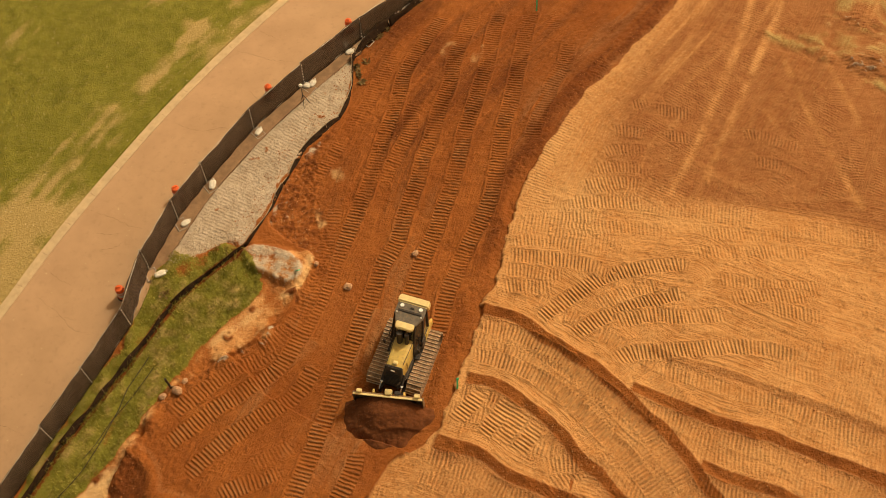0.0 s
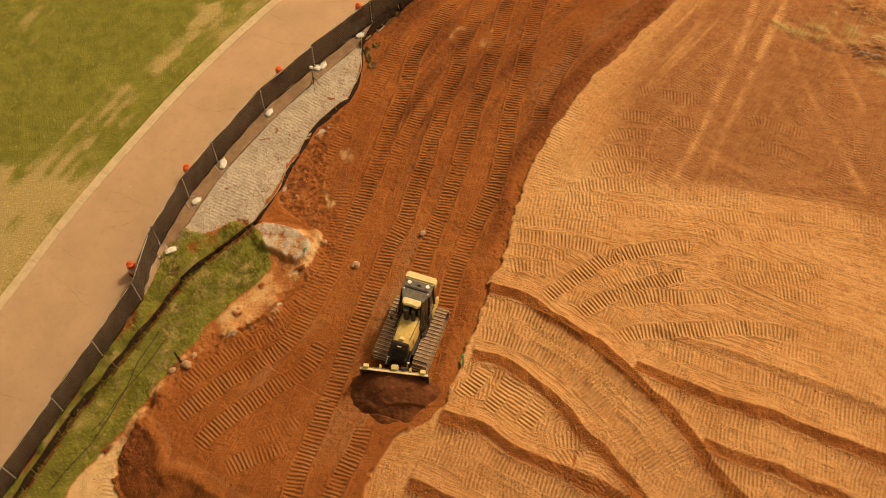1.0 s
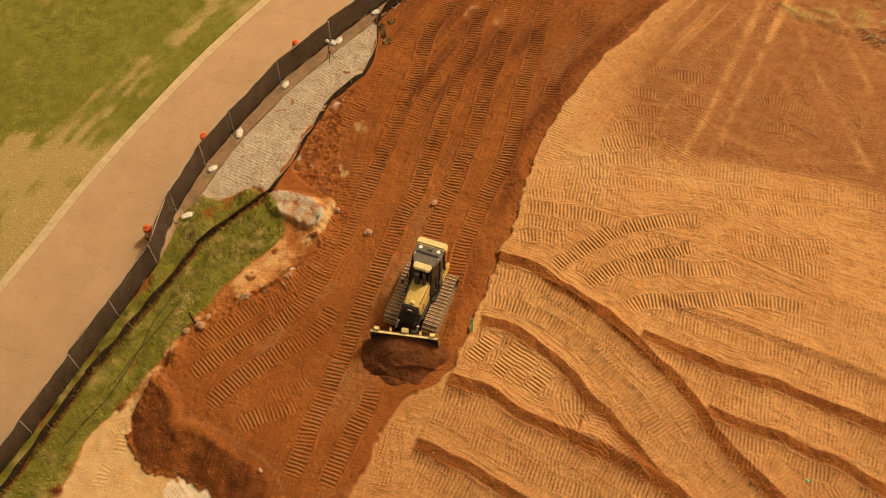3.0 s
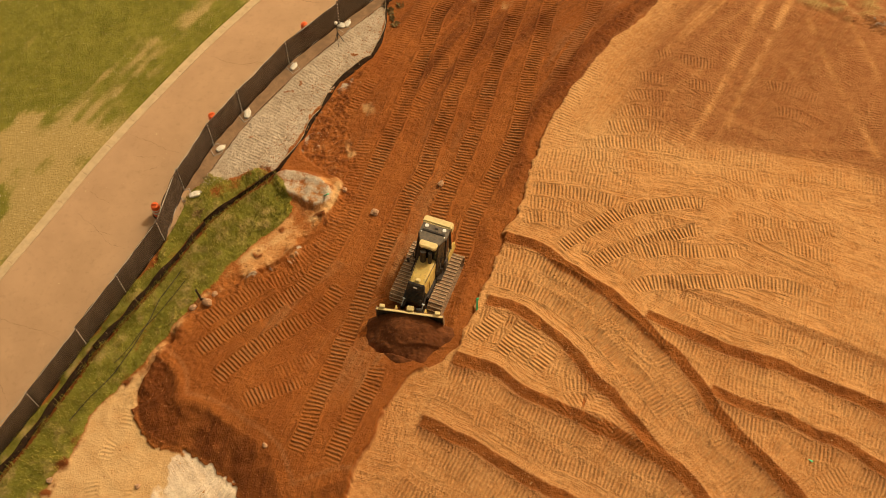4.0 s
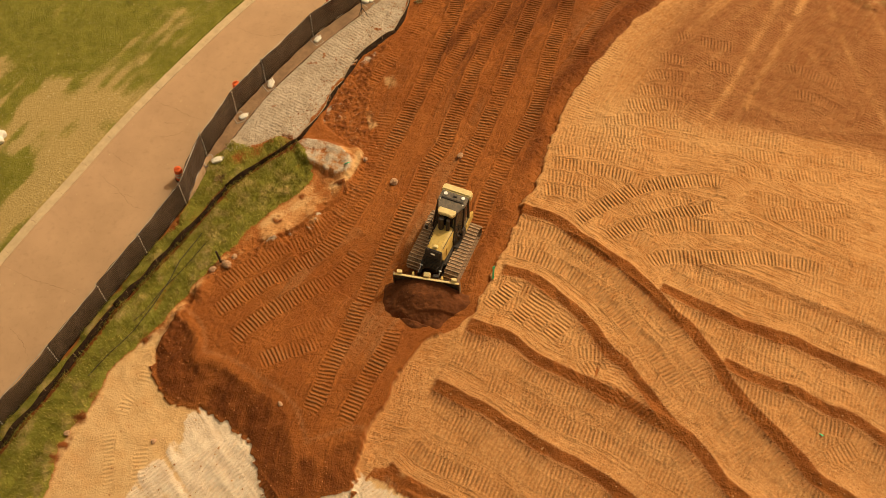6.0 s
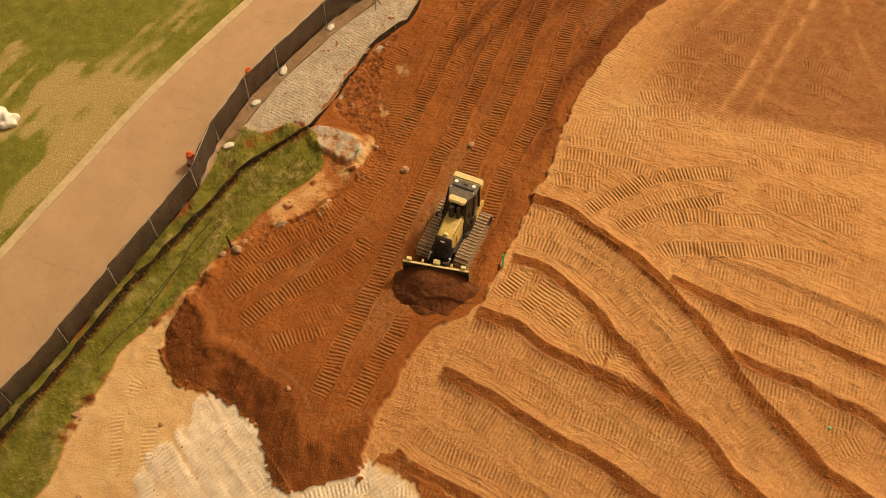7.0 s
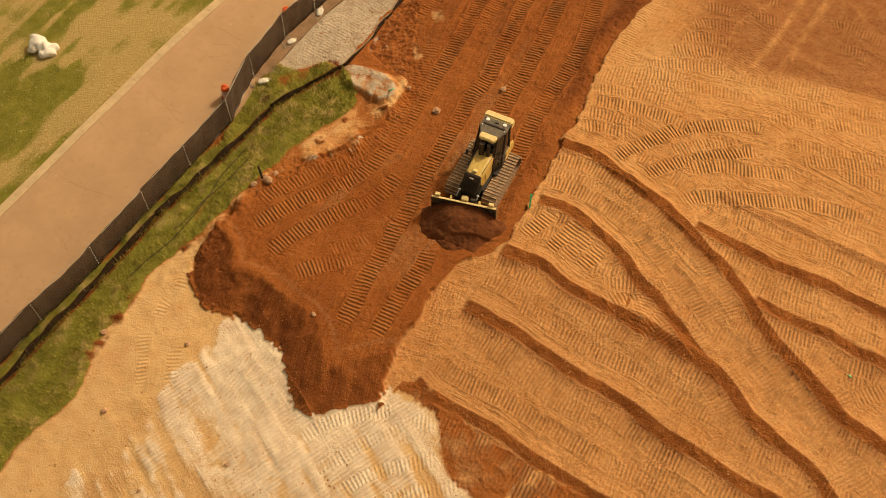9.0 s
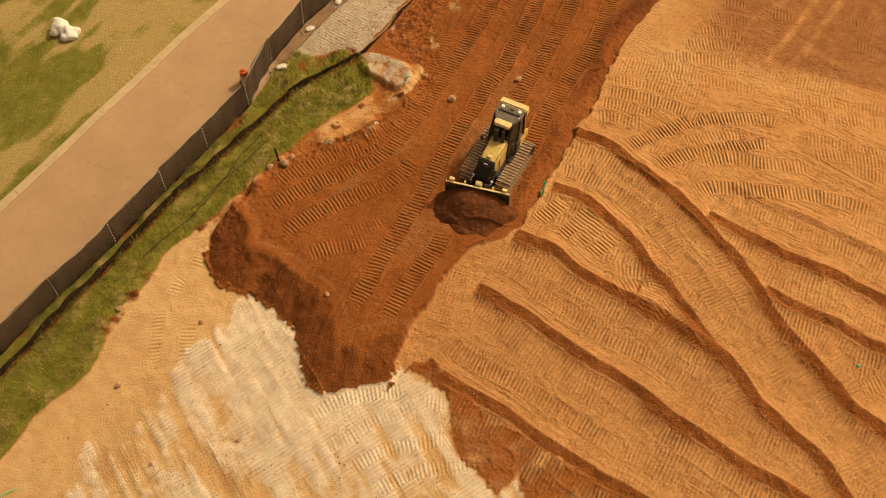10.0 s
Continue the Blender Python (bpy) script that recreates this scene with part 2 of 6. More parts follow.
CLOD = clod_material("clay_clod", (0.17, 0.055, 0.016), (0.40, 0.165, 0.058))
TAN_CLOD = clod_material("tan_clod", (0.30, 0.13, 0.042), (0.60, 0.36, 0.16))
DARK_SOIL = plain("fresh_dark_soil", (0.135, 0.043, 0.012), 0.95, vary=0.18, scale=7.0, dirt=(0.175, 0.058, 0.016), dirt_amount=0.35)
GRAVEL = Nodes("crushed_stone")
_r = GRAVEL.put("ShaderNodeNewGeometry").outputs["Random Per Island"]
GRAVEL = GRAVEL.done(GRAVEL.mix(_r, (0.37, 0.295, 0.205), (0.58, 0.49, 0.37)), 0.85)


def blades_material(name, lo, hi):
    n = Nodes(name)
    r = n.put("ShaderNodeNewGeometry").outputs["Random Per Island"]
    return n.done(n.mix(n.math("MULTIPLY", n.math("ADD", r, n.ramp(n.noise(0.7), 0.3, 0.7)), 0.5), lo, hi), 0.7)


GRASS = blades_material("rough_grass", (0.145, 0.135, 0.018), (0.50, 0.42, 0.09))
LAWN = blades_material("mown_grass", (0.125, 0.128, 0.018), (0.35, 0.29, 0.065))
LITTER = blades_material("dry_litter", (0.45, 0.33, 0.14), (0.72, 0.60, 0.36))
WEED = blades_material("weed_leaves", (0.13, 0.075, 0.025), (0.24, 0.16, 0.05))
GLASS = Nodes("tinted_cab_glass")
GLASS.bsdf.inputs["Transmission Weight"].default_value = 0.6
GLASS = GLASS.done((0.10, 0.09, 0.07), 0.08, spec=0.5)


# ---- small builders ----
def mesh_object(name, verts, faces, material, parent=None, smooth=False):
    me = bpy.data.meshes.new(name)
    me.from_pydata([tuple(v) for v in verts], [], faces)
    me.materials.append(material)
    if smooth:
        me.shade_smooth()
    ob = new(name, me)
    ob.parent = parent
    return ob


def part(name, bm, material, parent, label="", smooth=False):
    me = bpy.data.meshes.new(name)
    bm.to_mesh(me)
    bm.free()
    me.materials.append(material)
    if smooth:
        me.shade_smooth()
    ob = new(name, me)
    ob.parent = parent
    return tagged(ob, label)


def empty(name, m, label, category, group="", kind=""):
    ob = new(name)
    ob.matrix_world = m
    return tagged(ob, label, category, group, kind)


def box(bm, lo, hi, bevel=0.0, m=None):
    """A box from corner to corner, its edges rounded by bevel."""
    r = bmesh.ops.create_cube(bm, size=1.0)["verts"]
    c, s = (Vector(lo) + Vector(hi)) / 2, Vector(hi) - Vector(lo)
    for v in r:
        v.co = Vector((v.co.x * s.x, v.co.y * s.y, v.co.z * s.z)) + c
    if bevel:
        es = list({e for v in r for e in v.link_edges})
        out = bmesh.ops.bevel(bm, geom=es, offset=bevel, segments=2, affect="EDGES", clamp_overlap=True)
        r = list({v for f in out["faces"] for v in f.verts} | {v for v in r if v.is_valid})
    if m is not None:
        bmesh.ops.transform(bm, matrix=m, verts=r)
    return r


def prism(bm, outline, lo, hi, axis="x", bevel=0.0):
    """A solid with the given outline (in the other two axes), from lo to hi along the axis."""
    def at(a, b, c):
        return {"x": (c, a, b), "y": (a, c, b), "z": (a, b, c)}[axis]
    one = [bm.verts.new(at(a, b, lo)) for a, b in outline]
    two = [bm.verts.new(at(a, b, hi)) for a, b in outline]
    fs = [bm.faces.new(one), bm.faces.new(list(reversed(two)))]
    n = len(outline)
    fs += [bm.faces.new((one[i], two[i], two[(i + 1) % n], one[(i + 1) % n])) for i in range(n)]
    bmesh.ops.recalc_face_normals(bm, faces=fs)
    if bevel:
        bmesh.ops.bevel(bm, geom=list({e for f in fs for e in f.edges}), offset=bevel, segments=2, affect="EDGES", clamp_overlap=True)


def tube(bm, a, b, r, r2=None, sides=10):
    a, b = Vector(a), Vector(b)
    m = Matrix.Translation((a + b) / 2) @ (b - a).to_track_quat("Z", "Y").to_matrix().to_4x4()
    bmesh.ops.create_cone(bm, cap_ends=True, segments=sides, radius1=r, radius2=r if r2 is None else r2, depth=(b - a).length, matrix=m)


def spline(points, step=0.3):
    """Points about step apart on a smooth line through the given ones."""
    p = np.array(points, float)
    p = np.vstack([2 * p[0] - p[1], p, 2 * p[-1] - p[-2]])
    out = []
    for i in range(1, len(p) - 2):
        k = max(2, int(np.linalg.norm(p[i + 1] - p[i]) / step))
        for s in np.arange(k) / k:
            out.append(0.5 * (2 * p[i] + (p[i + 1] - p[i - 1]) * s + (2 * p[i - 1] - 5 * p[i] + 4 * p[i + 1] - p[i + 2]) * s**2
                              + (3 * p[i] - p[i - 1] - 3 * p[i + 1] + p[i + 2]) * s**3))
    return np.array(out + [p[-2]])


def offset(line, d):
    """The line moved d metres to its right."""
    g = np.gradient(line, axis=0)
    g /= np.linalg.norm(g, axis=1)[:, None]
    return line + d * np.stack([g[:, 1], -g[:, 0]], 1)


def base_height(x, y):
    """The lie of the land before the works: a very flat rise."""
    x, y = np.clip(x, -34, 34), np.clip(y, -26, 30)
    return 0.372 + 0.01428 * x + 0.04267 * y - 0.00173 * x * x - 0.00122 * x * y - 0.00305 * y * y


# ---- the ground: zones, wheel marks and relief on one sheet ----
STEP = 0.05
_out = np.cumsum(1.35 ** np.arange(14)) * 0.88
GX = np.r_[-36 - _out[::-1], np.arange(-36, -17, 0.18), np.arange(-17, 27, STEP), np.arange(27, 36, 0.18), 36 + _out]
GY = np.r_[-25 - _out[::-1], np.arange(-25, -20, 0.18), np.arange(-20, 24, STEP), np.arange(24, 32, 0.18), 32 + _out]
X, Y = np.meshgrid(GX, GY)


def value_noise(x, y, size, seed):
    """Smooth random field of about -1 to 1 with features of the given size."""
    table = np.random.default_rng(seed).uniform(-1, 1, (256, 256))
    u, v = x / size, y / size
    i, j = np.floor(u).astype(int), np.floor(v).astype(int)
    a, b = u - i, v - j
    a, b = a * a * (3 - 2 * a), b * b * (3 - 2 * b)
    i0, i1, j0, j1 = i % 256, (i + 1) % 256, j % 256, (j + 1) % 256
    return (table[i0, j0] * (1 - a) + table[i1, j0] * a) * (1 - b) + (table[i0, j1] * (1 - a) + table[i1, j1] * a) * b


N4, N2, N1, N05, N02, N01 = (value_noise(X * math.cos(k) - Y * math.sin(k), X * math.sin(k) + Y * math.cos(k), s, k) for k, s in enumerate((4.0, 2.0, 0.9, 0.45, 0.2, 0.115), 11))
WOBBLE = 0.18 * N2 + 0.16 * N1 + 0.10 * N05


def near(points, reach, step=0.3):
    """Distance to a smooth line, the way along it and the side (left positive), for all places within reach."""
    line = spline(points, step)
    dist, along, side = np.full(X.shape, 99.0), np.zeros(X.shape), np.full(X.shape, 99.0)
    run = 0.0
    for (ax, ay), (bx, by) in zip(line[:-1], line[1:]):
        length = math.hypot(bx - ax, by - ay)
        i0, i1 = np.searchsorted(GX, (min(ax, bx) - reach, max(ax, bx) + reach))
        j0, j1 = np.searchsorted(GY, (min(ay, by) - reach, max(ay, by) + reach))
        if i1 > i0 and j1 > j0 and length > 0:
            px, py = X[j0:j1, i0:i1] - ax, Y[j0:j1, i0:i1] - ay
            dx, dy = (bx - ax) / length, (by - ay) / length
            s = np.clip(px * dx + py * dy, 0, length)
            d = np.hypot(px - s * dx, py - s * dy)
            cut = (slice(j0, j1), slice(i0, i1))
            hit = d < dist[cut]
            dist[cut][hit] = d[hit]
            along[cut][hit] = run + s[hit]
            side[cut][hit] = np.sign(dx * py - dy * px)[hit] * d[hit]
        run += length
    return dist, along, side


def zone(points, soft=0.3, wobble=1.0, smooth=True):
    """1 inside a closed outline, 0 outside, with an uneven edge about soft metres wide."""
    ring = spline(list(points) + [points[0]], 0.8) if smooth else np.array(list(points) + [points[0]], float)
    px, py = X + wobble * 0.5 * (WOBBLE + 0.14 * N02), Y + wobble * 0.5 * (0.7 * WOBBLE[::-1, ::-1] + 0.14 * N02)
    inside, dist = np.zeros(X.shape, bool), np.full(X.shape, 99.0)
    for (ax, ay), (bx, by) in zip(ring[:-1], ring[1:]):
        if ay != by:
            inside ^= ((ay > py) != (by > py)) & (px < (bx - ax) * (py - ay) / (by - ay) + ax)
        m = soft * 2
        i0, i1 = np.searchsorted(GX, (min(ax, bx) - m - 0.5, max(ax, bx) + m + 0.5))
        j0, j1 = np.searchsorted(GY, (min(ay, by) - m - 0.5, max(ay, by) + m + 0.5))
        cut = (slice(j0, j1), slice(i0, i1))
        qx, qy = px[cut] - ax, py[cut] - ay
        ll = max((bx - ax) ** 2 + (by - ay) ** 2, 1e-9)
        s = np.clip((qx * (bx - ax) + qy * (by - ay)) / ll, 0, 1)
        dist[cut] = np.minimum(dist[cut], np.hypot(qx - s * (bx - ax), qy - s * (by - ay)))
    sd = np.where(inside, dist, -dist)
    t = np.clip(0.5 + sd / (2 * soft), 0, 1)
    return t * t * (3 - 2 * t)


def ease(v, lo, hi):
    t = np.clip((v - lo) / (hi - lo), 0, 1)
    return t * t * (3 - 2 * t)


KERB = [(-2.5, 33.0), (-7.6, 26.6), (-10.8, 22.5), (-14.2, 17.8), (-17.1, 13.4), (-18.8, 10.8), (-20.5, 8.1), (-22.3, 5.0), (-24.2, 2.0), (-26.2, -1.2), (-29.5, -6.0), (-34.0, -12.5)]
FENCE = [(5.0, 29.2), (1.6, 25.8), (-2.0, 22.2), (-5.6, 18.5), (-8.6, 15.2), (-11.2, 11.5), (-12.7, 9.1), (-14.1, 6.0), (-14.8, 2.6), (-16.6, -0.5), (-18.4, -3.4), (-20.5, -6.7), (-22.9, -10.0), (-25.3, -13.3), (-28.0, -17.0)]
ROAD_EDGE = [(5.5, 28.7), (1.85, 25.6), (-1.75, 22.0), (-5.0, 18.55), (-7.7, 15.5), (-10.4, 12.0), (-12.0, 9.4), (-13.4, 6.6), (-14.4, 3.4), (-16.4, 0.0), (-18.2, -2.9), (-20.4, -6.2), (-22.9, -9.6), (-25.3, -12.9), (-28.0, -16.6), (-32.0, -22.0)]
SILT_LINE = [(4.0, 27.9), (0.9, 24.6), (-0.2, 23.4), (-1.7, 21.7), (-2.6, 20.4), (-2.8, 17.4), (-3.4, 15.6), (-5.4, 13.4), (-6.7, 11.0), (-7.5, 9.1), (-8.8, 6.9), (-10.7, 5.4), (-12.6, 3.6), (-15.3, -0.3), (-17.9, -3.7), (-19.9, -6.9), (-22.7, -11.0), (-25.0, -14.3), (-28.0, -18.5)]
CUT = [(-4.2, -13.6), (-4.4, -14.1), (-4.3, -12.9), (-4.0, -11.4), (-1.2, -6.2), (-0.1, -5.7), (0.8, -5.2), (1.2, -4.6), (1.6, -4.3), (2.1, -3.3), (2.5, -1.9), (2.8, -1.1), (3.4, -0.2), (3.8, 0.7), (4.2, 1.7), (4.1, 2.5), (4.7, 2.9), (5.0, 3.8), (5.5, 5.1), (5.9, 6.3), (6.3, 7.6), (7.1, 9.8), (8.0, 11.3), (9.6, 13.7), (11.0, 15.8), (14.4, 19.6), (19.0, 25.0), (24.0, 33.0)]
LOBE = [(-15.2, -6.5), (-15.1, -7.5), (-14.4, -8.8), (-13.7, -9.2), (-12.2, -9.6), (-10.4, -10.8), (-9.7, -11.3), (-9.3, -12.6), (-8.6, -14.1), (-7.6, -14.6), (-6.6, -14.4), (-4.2, -13.6)]
BANK = [(-4.8, 5.4), (-5.7, 3.7), (-7.0, 2.1), (-8.3, 0.9), (-10.7, -0.3), (-12.4, -1.5), (-13.8, -3.6), (-15.2, -6.5)]
TURF_EDGE = [(-8.7, 6.4), (-8.1, 5.7), (-7.8, 4.8), (-7.8, 3.8), (-8.8, 2.9), (-9.9, 1.9), (-10.9, 0.9), (-11.6, -0.2), (-12.4, -1.0), (-13.0, -1.9), (-16.4, -6.2), (-17.7, -7.5), (-18.5, -9.6), (-19.6, -11.2), (-19.9, -13.3), (-20.6, -14.7), (-22.5, -16.4), (-23.7, -18.7), (-28.0, -27.0)]

lane = zone([(5.5, 33), (3.0, 27.2)] + SILT_LINE[1:9] + [(-7.4, 8.6), (-6.9, 7.4), (-5.4, 6.5)] + BANK + LOBE[1:] + CUT[1:], 0.07, 1.7)
right = zone(CUT + [(60, 60), (60, -52), (20, -26), (12.0, -21.0), (8.0, -18.7), (4.8, -17.2), (3.1, -16.4), (0.3, -15.0), (-1.8, -12.9), (-3.4, -12.6)], 0.07, 1.7)
brown = zone([(14.8, 9.0), (13.4, 10.4), (12.6, 12.4), (13.8, 15.4), (16.4, 19.0), (20, 24), (27, 33), (60, 60), (60, 0), (30, 3.6), (27, 5.1), (25.1, 6.3), (22.2, 7.5), (19.2, 8.4), (16.6, 8.8)], 3.0, 3.5)
sand = zone([(-4.6, 5.9), (-5.4, 6.4)] + TURF_EDGE[1:] + [(-28, -60), (3, -60), (2.5, -21), (1.3, -18.9), (-0.9, -17), (-1.3, -15.2), (-1.7, -14.1), (-3.6, -13.0)] + LOBE[::-1] + BANK[::-1], 0.2)
pale = zone([(-13.2, -9.6), (-13.7, -11.2), (-15.3, -13.5), (-16.2, -14.7), (-17.3, -16.5), (-18.3, -17.9), (-19.8, -19.4), (-26, -60), (3, -60), (2.5, -21), (1.3, -18.9), (-0.9, -17), (-1.3, -15.2), (-1.7, -14.1), (-5.5, -12.5), (-9.5, -10.0)], 0.35, 3.0)
lawn = zone([(-70, 70)] + [(1.0, 37.0)] + [(x + 0.1, y - 0.07) for x, y in KERB] + [(-60, -45), (-70, -45)], 0.12, 0.3)
strip = zone([(-12.6, 6.9), (-11.4, 6.5), (-9.8, 7.0), (-8.8, 6.6)] + TURF_EDGE + [(-31, -22), (-28, -17), (-25.3, -13.3), (-22.9, -10.0), (-20.5, -6.7), (-18.4, -3.4), (-16.6, -0.5), (-15.0, 2.4), (-14.3, 4.6), (-13.6, 6.0)], 0.3, 1.6)
mound = zone([(-8.9, 6.6), (-8.2, 6.9), (-7.0, 6.7), (-5.8, 6.0), (-5.4, 5.2), (-5.8, 4.4), (-6.5, 4.3), (-7.4, 4.8), (-8.2, 5.3), (-8.8, 5.8)], 0.22, 0.9)
gravel = zone([(-13.4, 7.0), (-13.0, 6.3), (-11.9, 6.4), (-9.6, 7.2), (-8.9, 7.0), (-7.7, 9.1), (-6.9, 11.0), (-5.6, 13.4), (-3.6, 15.6), (-3.0, 17.4), (-2.7, 19.8), (-2.9, 20.6), (-4.6, 18.9), (-7.6, 15.7), (-10.3, 12.2), (-11.9, 9.6)], 0.25, 1.0)
rocky = zone([(24.3, 21.7), (26.1, 22.2), (27.8, 22.0), (29.3, 24.3), (31.0, 26.8), (37.0, 26.7), (33.2, 16.2), (29.9, 16.8), (28.6, 18.1), (27.1, 19.0), (25.4, 19.7), (24.3, 20.2)], 0.45, 2.0)
edge_d, _, edge_side = near(ROAD_EDGE, 1.6)
under_strip = ease(edge_side, -0.10, 0.0) * (1 - ease(edge_side, 0.42, 0.52)) * ease(Y, 5.5, 7.5) * ease(21.3 - Y, 0.0, 0.5) * (edge_d < 1.6)
gravel *= 1 - under_strip
road_zone = zone(KERB + [(-60, -45), (-50, -60)] + ROAD_EDGE[::-1], 0.05, 0.0, smooth=False)

PITCH = 0.205        # of the shoes on the crawlers
# ridges of loose soil left beside the blade: the line is the crest, the steep face lies on its right
row, row_h, spill = np.zeros(X.shape), np.zeros(X.shape), np.zeros(X.shape)
best, drag_s, drag_a = np.full(X.shape, 99.0), X * 0.45 + Y * 0.89, X * 0.89 - Y * 0.45


ROWS = []


def windrow(line, force):
    ROWS.append((line, force))
    global row, row_h, spill
    d, s, side = near(line, 3.4)
    hit = (d < best) & (s > 0.02)
    best[hit], drag_s[hit], drag_a[hit] = d[hit], side[hit], s[hit]
    w = (0.34 + 0.30 * force) * (1 + 0.14 * N2 + 0.10 * N1)
    length = float(np.hypot(*np.diff(spline(line, 0.3), axis=0).T).sum())
    end = force * ease(s, 0.0, 0.35) * ease(length - s, 0.0, 0.9)
    off = side + 0.03 * N05 + 0.02 * N02 + 0.04 * N1
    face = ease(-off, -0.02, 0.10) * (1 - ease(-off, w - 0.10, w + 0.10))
    # row colours the faces darker: moist soil with their shade added
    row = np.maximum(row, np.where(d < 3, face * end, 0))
    spill = np.maximum(spill, np.where(d < 3, ease(-off, w * 0.6, w) * (1 - ease(-off, w, w + 0.7)) * end, 0))
    rise = np.where(off > 0, np.exp(-np.abs(off) / 0.55), np.clip(1 + off / w, 0, 1) * 1.12 - 0.12 * np.exp(-((off + w + 0.15) / 0.35) ** 2))
    row_h = np.where(d < 3.4, np.maximum(row_h, rise * end), row_h)


windrow([(4.1, 2.4), (4.7, 2.1), (5.5, 1.8), (6.2, 1.5), (7.0, 0.9), (7.5, 0.3), (8.1, -0.1), (8.7, -0.6), (9.3, -1.1), (9.8, -1.4), (10.5, -2.2), (11.1, -2.9), (11.7, -3.7), (12.2, -4.4), (12.9, -5.0), (13.5, -6.0), (14.1, -7.0), (14.5, -7.9), (15.0, -8.7), (15.6, -9.5), (16.2, -10.2), (17.0, -11.2), (17.7, -12.0), (18.2, -12.8), (19.1, -13.4), (19.6, -13.7), (21.5, -15.2), (24.0, -17.5)], 1.0)
windrow([(11.4, -2.6), (12.7, -3.3), (14.1, -4.0), (15.4, -4.7), (16.8, -5.2), (18.2, -5.7), (19.3, -6.3), (20.3, -6.8), (21.7, -7.4), (22.7, -7.9), (26.0, -9.4)], 0.95)
windrow([(12.7, -0.5), (13.7, -1.2), (14.4, -1.5), (15.5, -1.9), (16.9, -2.4), (18.3, -3.1), (19.4, -3.6), (20.6, -4.1), (21.6, -4.6), (23.2, -5.4), (26.0, -6.8)], 0.5)
windrow([(12.2, 3.4), (13.3, 3.2), (14.3, 2.9), (15.5, 2.7)], 0.35)
windrow([(15.8, 2.1), (17.3, 1.5), (18.4, 0.8), (20.1, -0.1), (21.5, -0.8), (24.0, -1.8), (27.0, -3.2)], 0.3)
windrow([(3.0, -1.5), (3.8, -1.8), (4.5, -2.0), (5.2, -2.4), (5.8, -2.9), (6.5, -3.6), (7.0, -4.0), (7.5, -4.6), (8.0, -5.2), (8.3, -5.8), (8.8, -6.5), (9.4, -7.0), (10.0, -8.0), (10.5, -8.7), (10.9, -9.4), (11.4, -10.1), (12.1, -10.9)], 0.95)
windrow([(1.2, -4.7), (2.2, -5.1), (3.1, -5.4), (3.8, -5.8), (4.4, -6.4), (5.1, -6.9), (5.9, -7.3), (6.7, -7.7), (7.6, -8.1), (8.5, -8.7), (7.7, -8.1), (8.7, -8.6), (9.7, -9.3), (10.8, -10.0), (12.0, -10.7), (12.6, -11.3), (13.3, -12.3), (13.8, -13.1), (14.7, -13.9), (15.3, -14.5), (16.1, -15.1), (16.9, -15.9), (17.3, -16.6), (18.6, -18.6), (20.5, -21.0)], 1.0)
windrow([(-0.5, -8.0), (0.5, -8.5), (1.3, -9.0), (2.0, -9.3), (2.9, -9.9), (4.1, -10.7), (5.0, -11.3), (5.8, -11.8), (6.7, -12.2), (7.8, -12.9), (8.9, -13.7), (9.7, -14.3), (10.8, -14.9), (11.6, -15.4), (12.6, -16.0), (13.7, -16.6), (14.7, -17.0), (15.9, -17.7), (18.0, -18.9), (20.5, -20.5)], 0.95)
windrow([(-2.6, -12.2), (-1.7, -13.0), (-0.5, -13.6), (0.7, -14.2), (1.5, -14.6), (2.4, -15.2), (3.2, -15.7), (4.1, -16.2), (5.2, -16.8), (6.2, -17.4), (7.3, -17.8), (8.4, -18.4), (11.0, -19.8), (14.0, -21.5)], 0.9)
windrow([(14.2, -6.8), (15.1, -7.3), (16.4, -7.9), (17.8, -8.4), (19.1, -9.2), (20.4, -9.7), (22.0, -10.9), (25.0, -12.6)], 0.9)

# marks of the crawler shoes: line, half width, depth
print_u, print_m, lips = np.zeros(X.shape), np.zeros(X.shape), np.zeros(X.shape)


def prints(line, half, deep):
    global lips
    d, s, side = near(line, half + 0.3)
    length = float(np.hypot(*np.diff(spline(line, 0.3), axis=0).T).sum())
    tips = ease(s + 0.3 * N1, 0.02, 0.7) * ease(length - s + 0.3 * N1, 0.02, 0.7)
    m = deep * (1 - ease(d + 0.05 * N05, half - 0.06, half + 0.06)) * tips
    lips = np.maximum(lips, deep * np.exp(-((d - half - 0.07) / 0.06) ** 2) * tips)
    hit = m > 0.02
    print_u[hit] = (s + 0.06 * side + 0.018 * N05 + 0.010 * N02)[hit]
    print_m[hit] = np.where(m > 0.3, m, np.maximum(m, 0.8 * print_m))[hit]


for line, force in ROWS:      # passes of the machine beside each ridge
    if force > 0.8:
        smooth = spline(line, 1.6)
        for d, deep in ((1.15, 0.75), (2.05, 0.45), (-1.5, 0.45)):
            prints([tuple(p) for p in offset(smooth, d)], 0.42, deep)

prints([(9.6, 25.1), (8.8, 23.0), (8.3, 21.1), (7.9, 19.6), (7.4, 17.7), (6.9, 15.8), (6.3, 13.8), (5.4, 9.7), (4.7, 7.9), (3.9, 6.4), (3.3, 5.2), (2.8, 4.0), (2.4, 3.2), (2.1, 2.3), (1.8, 1.1), (1.3, -0.1)], 0.44, 1.0)
prints([(7.2, 24.5), (6.5, 22.3), (5.9, 19.7), (5.3, 17.8), (4.6, 15.5), (4.1, 14.1), (3.7, 12.4), (3.3, 11.0), (2.9, 9.7), (2.4, 8.4), (1.9, 6.9), (1.3, 5.7), (0.9, 4.6), (0.5, 3.4), (-0.1, 1.9)], 0.44, 1.0)
